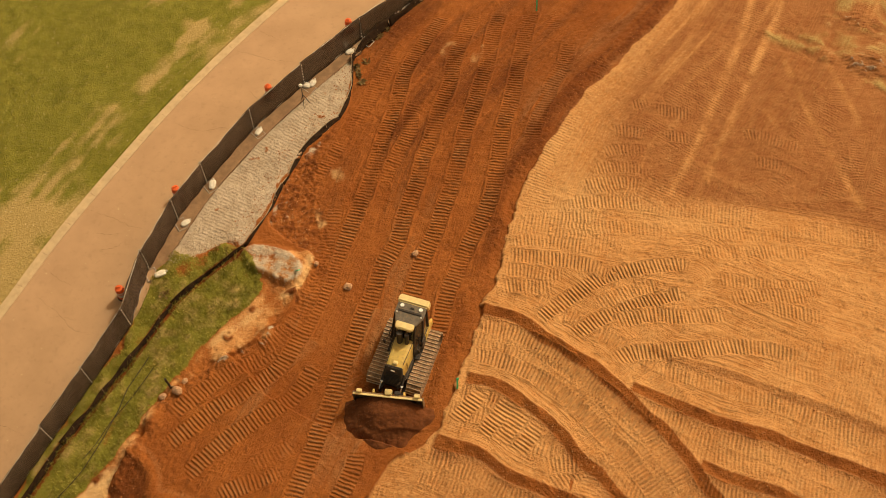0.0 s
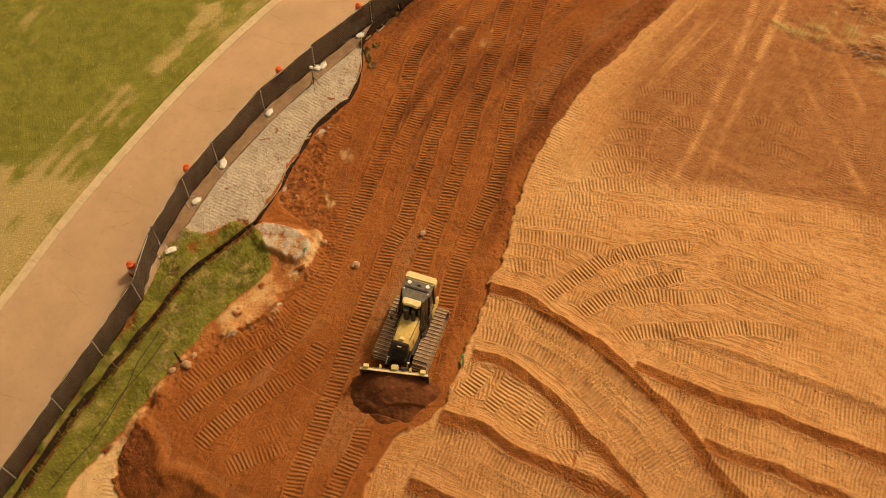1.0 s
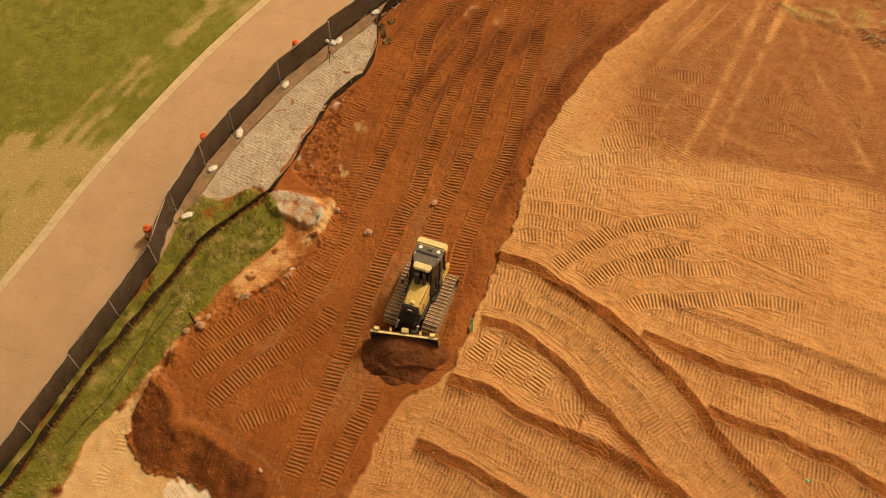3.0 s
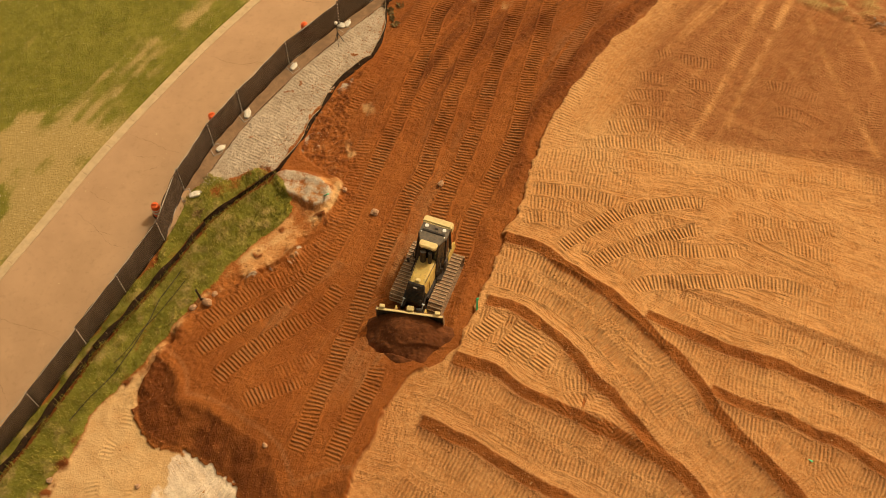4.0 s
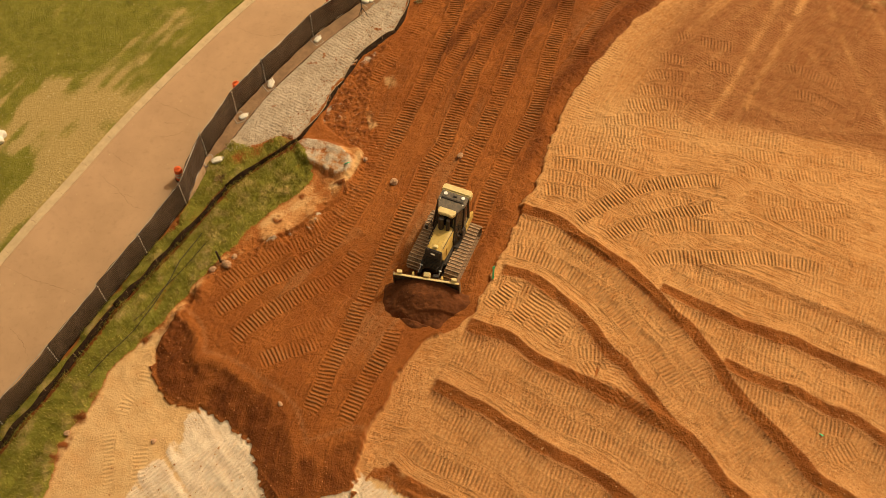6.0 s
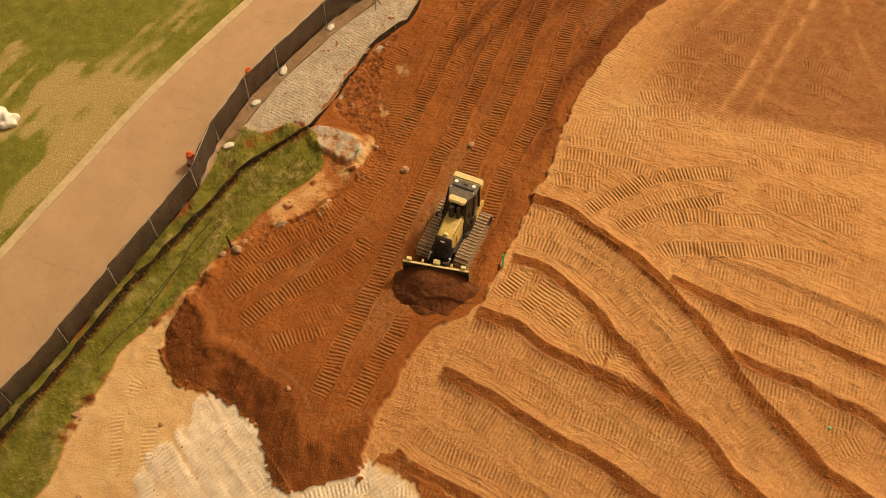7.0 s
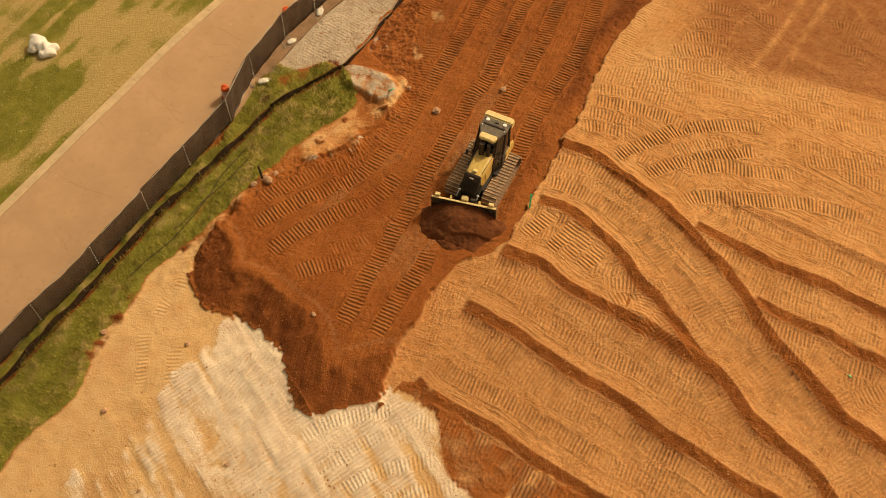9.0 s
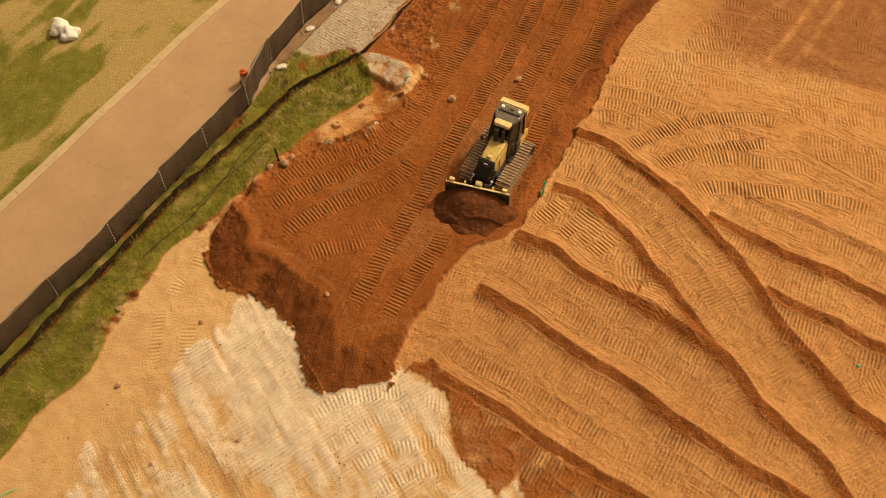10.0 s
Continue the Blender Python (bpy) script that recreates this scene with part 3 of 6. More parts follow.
prints([(5.5, 25.1), (4.7, 22.4), (3.8, 19.9), (3.4, 17.9), (2.6, 15.7), (2.0, 13.5), (1.5, 12.2), (1.1, 10.6), (0.3, 8.4), (-0.2, 6.6), (-1.1, 5.1), (-1.6, 3.6), (-2.2, 2.2), (-2.7, 0.9), (-3.4, -0.8), (-3.9, -2.4), (-4.3, -3.5), (-4.7, -4.6), (-5.2, -6.0), (-5.8, -7.4), (-6.2, -8.9), (-6.8, -10.2)], 0.44, 1.0)
prints([(1.3, 16.7), (0.9, 15.6), (0.8, 14.2), (0.1, 12.7), (-0.5, 11.6), (-1.1, 10.2)], 0.44, 0.8)
prints([(3.8, 24.8), (2.8, 23.1), (1.6, 21.0), (0.7, 19.1), (0.3, 17.5), (-0.1, 15.9), (-0.7, 14.1), (-1.8, 10.4), (-2.3, 9.1), (-2.8, 7.7), (-3.3, 6.5), (-3.8, 5.3), (-4.3, 3.9), (-5.0, 2.4), (-5.7, 1.0), (-6.7, -0.5), (-7.7, -1.2), (-8.7, -1.9), (-9.9, -2.6), (-11.1, -3.5), (-12.2, -4.3)], 0.44, 1.0)
prints([(0.1, 21.1), (-0.6, 19.2), (-1.4, 17.3), (-2.0, 16.0), (-2.7, 14.5)], 0.44, 0.6)
prints([(11.3, 21.3), (10.7, 19.2), (9.9, 17.8), (9.0, 15.9), (8.3, 14.2), (7.9, 12.9)], 0.44, 0.8)
prints([(10.8, 24.3), (10.2, 22.1)], 0.44, 0.5)
prints([(13.8, 20.1), (12.8, 18.6), (12.2, 17.4)], 0.44, 0.45)
prints([(-2.6, -5.2), (-2.8, -6.1), (-3.2, -7.0), (-3.7, -7.9), (-4.1, -8.8), (-4.6, -9.8), (-5.0, -10.7)], 0.44, 1.0)
prints([(-6.7, 0.8), (-7.6, 0.2), (-9.2, -0.6), (-10.3, -1.3), (-11.4, -2.1), (-12.3, -2.9)], 0.44, 0.8)
prints([(-4.7, -0.5), (-5.4, -1.5), (-6.1, -2.3), (-7.0, -2.9), (-8.0, -3.5), (-9.2, -4.3), (-10.3, -5.2), (-11.2, -6.1)], 0.44, 0.95)
prints([(-6.2, -6.0), (-7.2, -6.4), (-8.4, -6.8), (-9.5, -7.3)], 0.44, 0.9)
prints([(-5.7, -4.7), (-6.7, -5.3), (-8.1, -5.9)], 0.44, 0.4)
prints([(-3.6, 9.2), (-4.0, 7.4), (-4.4, 5.9), (-4.8, 4.3), (-5.6, 2.5), (-6.8, 1.2), (-8.1, 0.4)], 0.44, 0.5)
prints([(7.1, 1.1), (8.3, 1.9), (9.6, 2.7), (10.6, 3.3), (11.9, 3.7), (13.5, 3.9), (15.1, 4.0), (15.7, 3.8)], 0.40, 1.0)
prints([(8.8, 0.0), (9.7, 0.6), (10.7, 1.1), (12.0, 1.5), (13.3, 1.8), (14.3, 2.1), (15.3, 2.1)], 0.40, 1.0)
prints([(10.5, -1.6), (11.7, -1.1), (12.9, -1.1), (14.4, -1.1), (16.0, -1.1), (17.5, -1.1), (19.0, -1.4), (20.3, -1.9)], 0.40, 0.85)
prints([(10.1, 1.7), (11.4, 2.2), (12.8, 2.6), (13.9, 2.7)], 0.40, 0.4)
prints([(11.0, 0.7), (12.1, 0.9), (13.2, 1.0), (14.7, 0.8), (16.2, 0.8), (17.5, 0.8)], 0.40, 0.7)
prints([(5.6, 5.2), (7.2, 4.9), (8.8, 4.6), (10.4, 4.1), (11.3, 3.7)], 0.40, 0.8)
prints([(5.2, 4.3), (6.5, 4.1), (7.8, 3.7), (8.9, 3.5)], 0.40, 0.7)
prints([(4.9, 3.2), (6.2, 3.2), (7.4, 3.0), (8.5, 2.9)], 0.40, 0.75)
prints([(6.0, 6.1), (7.3, 6.0), (8.6, 5.8), (10.2, 5.3)], 0.40, 0.4)
prints([(8.9, 8.0), (10.8, 8.2), (12.4, 8.4), (14.3, 8.4)], 0.40, 0.5)
prints([(8.8, 6.5), (10.6, 6.6), (12.6, 6.5), (14.8, 6.1)], 0.40, 0.35)
prints([(10.3, 9.2), (11.5, 9.3), (12.9, 9.3)], 0.40, 0.5)
prints([(16.4, 6.0), (18.3, 5.8), (20.3, 5.6), (21.8, 5.3)], 0.40, 0.35)
prints([(15.5, 4.7), (17.8, 4.6), (20.7, 4.5), (22.6, 4.3)], 0.40, 0.35)
prints([(16.6, 3.0), (18.4, 2.7), (20.3, 2.3), (22.8, 2.1)], 0.40, 0.4)
prints([(17.4, 1.8), (19.5, 1.8), (22.0, 1.6)], 0.40, 0.45)
prints([(19.4, 1.0), (20.9, 0.7), (22.4, 0.3)], 0.40, 0.5)
prints([(12.5, -2.0), (13.7, -2.4), (15.1, -2.9), (16.5, -3.4)], 0.40, 0.4)
prints([(18.3, -1.8), (19.7, -2.5), (21.4, -3.1)], 0.40, 0.4)
prints([(13.8, -5.4), (14.4, -5.8), (15.2, -6.2)], 0.40, 0.6)
prints([(16.6, -9.5), (17.3, -10.0), (17.8, -10.7), (18.1, -11.1)], 0.40, 0.6)
prints([(18.3, -12.2), (19.5, -11.8), (20.6, -11.4)], 0.40, 0.5)
prints([(4.1, 1.0), (5.1, 0.7), (6.3, 0.1), (7.5, -0.7), (8.5, -1.5), (9.3, -2.4), (10.3, -3.4), (11.1, -4.3), (11.9, -5.3), (12.3, -6.2)], 0.40, 0.9)
prints([(3.1, -0.6), (4.1, -0.8), (5.3, -1.3), (6.5, -2.0), (7.4, -2.7), (8.2, -3.5), (9.0, -4.5), (9.8, -5.5), (10.6, -6.4), (11.2, -7.4), (11.8, -8.6)], 0.40, 0.9)
prints([(2.2, -4.3), (3.1, -3.4), (4.0, -2.4)], 0.40, 1.0)
prints([(3.5, -5.1), (4.4, -4.2), (5.2, -3.3)], 0.40, 1.0)
prints([(4.2, -5.6), (5.1, -4.7), (6.0, -3.7)], 0.40, 0.9)
prints([(5.0, -6.2), (5.9, -5.3), (6.8, -4.3)], 0.40, 1.0)
prints([(6.5, -6.7), (7.4, -6.7), (8.3, -6.8)], 0.40, 0.6)
prints([(1.8, -6.3), (3.0, -6.9), (4.5, -7.9), (5.8, -8.6), (7.0, -9.2), (8.0, -9.9)], 0.40, 0.7)
prints([(2.0, -8.2), (3.6, -8.9), (5.0, -9.7), (6.3, -10.3), (7.7, -11.1)], 0.40, 0.6)
prints([(-0.1, -9.9), (1.3, -10.8), (3.0, -12.1), (4.5, -13.2), (5.9, -14.0)], 0.40, 0.7)
prints([(-1.9, -11.3), (-0.6, -12.3), (0.8, -12.9), (2.3, -13.6), (3.7, -14.4), (5.4, -15.3), (6.8, -16.1)], 0.40, 0.7)
prints([(1.6, -17.0), (2.8, -17.7), (4.3, -18.5)], 0.40, 0.9)
prints([(2.9, -9.1), (4.3, -9.6), (5.5, -10.2), (6.9, -10.9), (8.6, -11.6), (10.6, -12.9), (12.2, -13.9)], 0.40, 0.6)
prints([(15.4, 15.1), (16.7, 14.8), (18.2, 14.4)], 0.40, 0.9)
prints([(14.1, 15.4), (15.4, 15.4)], 0.40, 0.5)
prints([(12.7, 13.5), (13.7, 13.4), (15.0, 13.1)], 0.40, 0.9)
prints([(15.6, 13.0), (17.5, 12.6)], 0.40, 0.7)
prints([(20.3, 12.9), (21.5, 12.8), (22.7, 12.2), (24.1, 11.5)], 0.40, 0.6)
prints([(20.3, 10.9), (21.3, 10.7), (22.2, 10.4), (23.1, 9.8), (23.9, 9.1)], 0.40, 0.6)
prints([(19.9, 11.5), (20.5, 10.9)], 0.40, 0.4)
prints([(19.1, 14.4), (19.0, 13.6)], 0.40, 0.6)
prints([(18.1, 17.5), (19.3, 18.9), (20.4, 20.0)], 0.40, 0.35)
prints([(14.7, 17.1), (15.8, 18.3), (16.7, 19.6)], 0.40, 0.3)
prints([(11.8, 11.8), (13.2, 12.0), (15.0, 11.7)], 0.40, 0.6)
prints([(11.0, 10.7), (13.0, 10.7), (14.6, 10.4)], 0.40, 0.5)
prints([(10.2, 9.5), (12.8, 9.6), (14.2, 9.2)], 0.40, 0.55)
prints([(9.4, 8.4), (11.3, 8.3), (14.3, 8.0)], 0.40, 0.5)
prints([(8.9, 7.5), (10.8, 7.3)], 0.40, 0.4)
prints([(27.4, 12.2), (27.0, 10.7), (26.7, 9.0)], 0.40, 0.5)
prints([(27.5, 16.9), (27.0, 14.5)], 0.40, 0.3)
prints([(25.2, 12.7), (24.7, 10.5)], 0.40, 0.3)
prints([(15.6, 10.8), (16.0, 9.2)], 0.40, 0.4)
prints([(-17.1, -10.5), (-17.0, -12.1), (-16.8, -13.7)], 0.34, 0.60)
prints([(-15.3, -11.0), (-15.3, -12.1), (-15.2, -13.3)], 0.34, 0.70)
prints([(-16.7, -9.9), (-16.4, -8.9), (-16.0, -8.4)], 0.34, 0.60)
prints([(-15.5, -7.0), (-15.8, -8.3)], 0.34, 0.50)
prints([(-14.8, -10.0), (-14.4, -9.2)], 0.34, 0.50)
prints([(-11.3, -10.9), (-10.1, -12.2), (-8.8, -13.7), (-7.5, -15.5)], 0.34, 0.80)
prints([(-12.0, -11.6), (-10.7, -12.8), (-9.4, -14.3), (-8.2, -16.0)], 0.34, 0.74)
prints([(-12.7, -12.2), (-11.4, -13.4), (-10.1, -14.8), (-8.8, -16.6)], 0.34, 0.68)
prints([(-13.3, -12.8), (-12.0, -14.0), (-10.8, -15.4), (-9.4, -17.2)], 0.34, 0.62)
prints([(-14.0, -13.4), (-12.7, -14.6), (-11.4, -16.0), (-10.1, -17.8)], 0.34, 0.56)
prints([(-14.6, -14.0), (-13.3, -15.2), (-12.1, -16.6), (-10.7, -18.3)], 0.34, 0.50)
prints([(-15.3, -14.6), (-14.0, -15.7), (-12.7, -17.2), (-11.4, -18.9)], 0.34, 0.44)
prints([(-15.9, -15.2), (-14.7, -16.3), (-13.3, -17.7), (-12.0, -19.4)], 0.34, 0.38)
prints([(-16.6, -15.8), (-15.3, -16.9), (-14.0, -18.3), (-12.6, -20.0)], 0.34, 0.32)
prints([(-8.4, -15.9), (-6.9, -14.9), (-5.2, -14.4), (-3.6, -14.1)], 0.34, 0.80)
prints([(-7.2, -17.1), (-5.6, -16.1), (-4.0, -15.5), (-2.4, -15.2)], 0.34, 0.80)
prints([(-6.0, -18.2), (-4.4, -17.2), (-2.8, -16.7), (-1.2, -16.4)], 0.34, 0.80)
prints([(-4.8, -19.3), (-3.2, -18.3), (-1.7, -17.8), (-0.1, -17.5)], 0.34, 0.80)
prints([(-3.1, -14.5), (-2.1, -14.6), (-1.3, -14.6)], 0.34, 0.80)
prints([(-7.6, -17.4), (-6.1, -16.6), (-4.5, -15.6), (-2.9, -14.9)], 0.34, 0.50)
prints([(-3.2, 13.8), (-4.2, 12.2), (-4.9, 11.0)], 0.40, 0.6)
for k in range(3):      # along the crushed stone
    prints([(-12.6 + 0.95 * k, 7.4 - 0.1 * k), (-11.0 + 0.95 * k, 10.0 - 0.2 * k), (-8.9 + 0.95 * k, 12.9 - 0.3 * k), (-6.4 + 0.9 * k, 15.9 - 0.4 * k), (-4.4 + 0.7 * k, 18.0 - 0.5 * k)], 0.40, 0.26)

# pale wheel lanes
wheel = np.zeros(X.shape)


def wheel_lane(line, force):
    global wheel
    d, s, side = near(line, 1.2)
    wheel = np.maximum(wheel, np.exp(-((d + 0.10 * N1 + 0.06 * N05) / 0.42) ** 2) * (0.58 + 0.25 * N1 + 0.15 * N2 + 0.12 * N05) * ease(s, 0, 2.0) * (0.9 + 0.3 * N4) * 1.02 * force)


wheel_lane([(24.9, 26.9), (22.6, 21.6), (21.0, 18.4), (19.1, 14.9), (17.3, 11.6), (15.4, 8.6)], 1.18)
wheel_lane([(26.9, 26.4), (24.7, 22.2), (22.8, 18.7), (20.5, 14.6), (18.7, 11.5), (17.0, 8.3)], 1.18)
wheel_lane([(22.4, 16.9), (22.4, 14.8), (23.1, 12.9), (24.0, 11.7)], 0.8)
wheel_lane([(24.7, 20.2), (24.9, 16.4), (25.2, 13.1), (25.7, 10.5), (26.3, 6.8)], 1.15)
wheel_lane([(27.4, 21.6), (27.6, 17.9), (28.1, 12.7), (28.2, 8.8)], 0.85)
wheel_lane([(18.6, 26.3), (16.0, 22.5), (13.8, 19.4), (11.4, 16.6)], 1.15)
wheel_lane([(20.3, 26.3), (16.9, 21.7), (14.3, 18.1), (11.8, 15.6)], 1.15)
wheel_lane([(22.1, 25.6), (18.7, 20.6), (15.7, 16.6), (13.2, 14.2)], 0.85)
wheel_lane([(16.5, 25.7), (15.0, 22.3), (13.4, 20.2)], 0.75)
wheel_lane([(22.6, 16.9), (20.7, 12.3), (19.3, 9.0)], 0.75)
# fine lines left by the blade, drawn out along its way
far_away = best > 50
drag_s[far_away], drag_a[far_away] = (X * 0.86 - Y * 0.5)[far_away], (X * 0.5 + Y * 0.86)[far_away]
mid_way = far_away & (Y < 8)
drag_s[mid_way], drag_a[mid_way] = (X * 0.25 + Y * 0.97)[mid_way], (X * 0.97 - Y * 0.25)[mid_way]
cut_d, cut_s, cut_side = near(CUT, 17.0, 0.6)
upper = far_away & (Y >= 8) & (cut_d < 14)
drag_s[upper], drag_a[upper] = cut_d[upper], cut_s[upper]
strokes = np.maximum(sand, pale) * (1 - lane) > 0.3
drag_s[strokes], drag_a[strokes] = (X * 0.8 + Y * 0.6)[strokes], (X * 0.6 - Y * 0.8)[strokes]
DRAG = 0.35 * value_noise(drag_s + 300, drag_a / 16 + 90, 0.2, 41) + 0.6 * value_noise(drag_s + 500, drag_a / 12 + 50, 0.5, 42)
BAND = ease(value_noise(drag_s + 100, drag_a / 20 + 30, 1.15, 49) + 0.25 * N4, -0.25, 0.25)      # swept clean by the blade, or driven over
GROOVE = ease(value_noise(drag_s + 700, drag_a / 18 + 70, 0.24, 45), 0.25, 0.6)
SWEEP = 0.7 * value_noise(X * 0.8 + Y * 0.6 + 200, (X * 0.6 - Y * 0.8) / 8 + 200, 0.35, 46) + 0.5 * value_noise(X * 0.8 + Y * 0.6 + 200, (X * 0.6 - Y * 0.8) / 6 + 200, 0.9, 47)
LANE_DRAG = 0.45 * value_noise(cut_side + 300, cut_s / 12 + 90, 0.22, 43) + 0.7 * value_noise(cut_side + 500, cut_s / 9 + 50, 0.75, 44)
lobe_d, _, _ = near(LOBE, 9.0, 0.5)
bank_d, _, _ = near(BANK, 1.2)
silt_d, _, silt_side = near(SILT_LINE, 1.0)
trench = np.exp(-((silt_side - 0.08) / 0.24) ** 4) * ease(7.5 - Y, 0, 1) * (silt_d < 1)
kerb_d, kerb_s, _ = near(KERB, 24.0, 0.8)
MOW = 0.6 * value_noise(kerb_d + 200, kerb_s / 7 + 40, 1.1, 51) + 0.5 * value_noise(kerb_d + 300, kerb_s / 5 + 40, 0.45, 52)
scrape = np.maximum.reduce([zone(z, 0.25, 1.6) for z in (
    [(2.8, 20.3), (3.4, 21.8), (4.4, 22.0), (4.6, 20.9), (3.7, 20.2)], [(4.7, 19.9), (5.4, 21.1), (5.8, 20.7), (5.2, 19.3)],
    [(-3.8, 11.7), (-3.0, 11.9), (-2.8, 10.9), (-3.7, 10.7)], [(-5.0, 8.9), (-4.3, 9.1), (-4.1, 8.0), (-4.7, 7.7)])])

dusk = np.exp(-((near([(16.4, 8.6), (18.7, 7.8), (21.2, 7.2), (23.8, 6.8), (25.9, 6.2), (32.0, 2.5)], 2.5)[2] - 0.5 + 0.2 * N1) / (0.55 + 0.2 * N2)) ** 4) * right      # freshly scraped brown band
other = np.clip(1 - lane - right - sand - pale, 0, 1) * (X > -5) * (Y < -11)
turned = sum(np.exp(-(np.hypot(X - x, Y - y) / r) ** 2) for x, y, r in ((-18.1, -8.7, 0.45), (-18.8, -9.8, 0.5), (-19.3, -11.0, 0.5), (-19.8, -11.9, 0.4), (-15.9, -5.6, 0.4), (-9.4, 1.4, 0.4), (-6.7, 4.2, 0.6), (-5.9, 3.7, 0.4), (-9.3, 7.1, 0.5), (-10.2, 6.9, 0.4), (-8.2, 2.9, 0.4)))
lane_off = np.where(Y > -3, -0.20, 0) + np.where(Y <= -3, -0.20 + 0.30 * ease(-Y, 3.0, 9.0), 0)
lip = np.exp(-((cut_side - 0.75 + 0.25 * N2) / 0.55) ** 2) * (Y > -4.5)
# steep face of the fill; its shade is painted through the dark field
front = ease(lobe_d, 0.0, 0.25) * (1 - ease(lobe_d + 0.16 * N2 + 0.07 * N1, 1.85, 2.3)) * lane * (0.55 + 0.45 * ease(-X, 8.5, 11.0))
fill = np.clip(lobe_d / 2.1, 0, 1) * (1 - ease(lobe_d, 2.6, 8.0) * 0.5) * (lobe_d < 90)
Z = base_height(X, Y)
Z += lane * lane_off * (0.35 + 0.65 * ease(18 - Y, 0, 10))
Z += 0.16 * lip * lane + 0.60 * fill * lane * (lobe_d < 9) + row_h * np.maximum(right, other) * 0.18 * (1 + 0.2 * N2)
Z += 0.13 * np.exp(-((lobe_d - 2.25 + 0.2 * N2) / 0.33) ** 2) * lane * ease(-X, 9.5, 12.0)
Z += strip * 0.12 * (1 + 0.4 * N1) + mound * (0.38 + 0.09 * N1) + gravel * 0.05
Z += np.exp(-((bank_d) / 0.4) ** 2) * 0.14 * (1 + N1)
Z += (1 - road_zone) * (0.05 * N4 * (1 - lawn) + 0.022 * N2 + 0.024 * N1 + 0.024 * N05 * (1 - 0.7 * lawn) + (1 - 0.7 * np.maximum(sand, pale)) * (0.022 * N02 * (1 - lawn) + 0.020 * N01 * np.abs(N02) * (1 - lawn) * 2))
rough = lane * (ease(-X - 0.6 * N2, 3.6, 5.2) * ease(Y, 5.5, 7.0) + 0.3 * ease(1.3 - cut_d, 0, 1) * (Y > -4))
rough = np.maximum(rough, 0.9 * np.exp(-(bank_d / 0.7) ** 2))
broken = value_noise(X + 0.3 * N05, Y - 0.3 * N05, 0.27, 61)
Z += turned * 0.10 * np.abs(N05 + N02) + other * (0.05 * np.abs(N05) + 0.05 * np.abs(N02))
Z += rough * (0.022 * broken + 0.03 * N02 + 0.03 * N01 + 0.06 * N1)
spoil = rocky * ease(0.5 * SWEEP + 0.5 * N2 + sum(1.3 * np.exp(-(np.hypot((X - x) / 2.2, Y - y) / 1.1) ** 2) for x, y in ((29.5, 18.3), (31.2, 23.2))) - 0.10, 0.1, 0.9)
Z += rocky * (0.12 * N2 + 0.10 * N1 + 0.06 * N05) + spoil * (0.12 * np.abs(N05) + 0.12 * np.abs(N02) + 0.06 * N01)
Z += mound * (0.025 * N05 + 0.02 * N02)
Z += lip * lane * 0.03 * np.abs(N05) + front * 0.05 * N05 + row_h * right * 0.05 * N05
meet = np.zeros(X.shape)      # where one print runs over another
for axis in (0, 1):
    jump = (np.abs(np.diff(print_u, axis=axis)) > 0.13) * 1.0
    lo, hi = [slice(None)] * 2, [slice(None)] * 2
    lo[axis], hi[axis] = slice(0, -1), slice(1, None)
    meet[tuple(lo)] = np.maximum(meet[tuple(lo)], jump)
    meet[tuple(hi)] = np.maximum(meet[tuple(hi)], jump)
print_m *= 1 - meet
print_m *= (0.65 + 0.35 * ease(N2 + 0.6 * N1, -0.6, 0.2)) * (1 - 0.5 * np.maximum(sand, pale) * (1 - lane))
wave = 0.5 + 0.5 * np.sin(print_u * 2 * math.pi / PITCH)
Z += print_m * (1 - road_zone) * (-0.045 + 0.050 * wave * (0.8 + 0.3 * N1 + 0.2 * N05)) + lips * (1 - print_m) * (1 - 0.75 * np.maximum(sand, pale) * (1 - lane)) * 0.045 * (1 + N05)
Z += right * (1 - row) * (0.022 * DRAG - 0.030 * GROOVE * BAND * (1 - print_m) * (best < 3.0)) + (0.012 * sand + 0.035 * pale) * (1 - lane) * SWEEP + lane * 0.026 * LANE_DRAG * (1 - print_m)
Z -= 0.22 * np.maximum(road_zone, under_strip) + 0.10 * trench * (1 - road_zone)

seam = np.zeros(X.shape)      # where two passes meet, the scores end
for f in (np.where(lane > 0.5, np.clip(cut_side, -40, 40), drag_s), np.where(lane > 0.5, cut_s, drag_a)):
    for axis in (0, 1):
        jump = np.abs(np.diff(f, axis=axis)) > 0.22
        lo, hi = [slice(None)] * 2, [slice(None)] * 2
        lo[axis], hi[axis] = slice(0, -1), slice(1, None)
        seam[tuple(lo)] = np.maximum(seam[tuple(lo)], jump)
        seam[tuple(hi)] = np.maximum(seam[tuple(hi)], jump)
for k in range(4):
    wide = seam.copy()
    wide[1:] = np.maximum(wide[1:], seam[:-1] * 0.8)
    wide[:-1] = np.maximum(wide[:-1], seam[1:] * 0.8)
    wide[:, 1:] = np.maximum(wide[:, 1:], seam[:, :-1] * 0.8)
    wide[:, :-1] = np.maximum(wide[:, :-1], seam[:, 1:] * 0.8)
    seam = wide

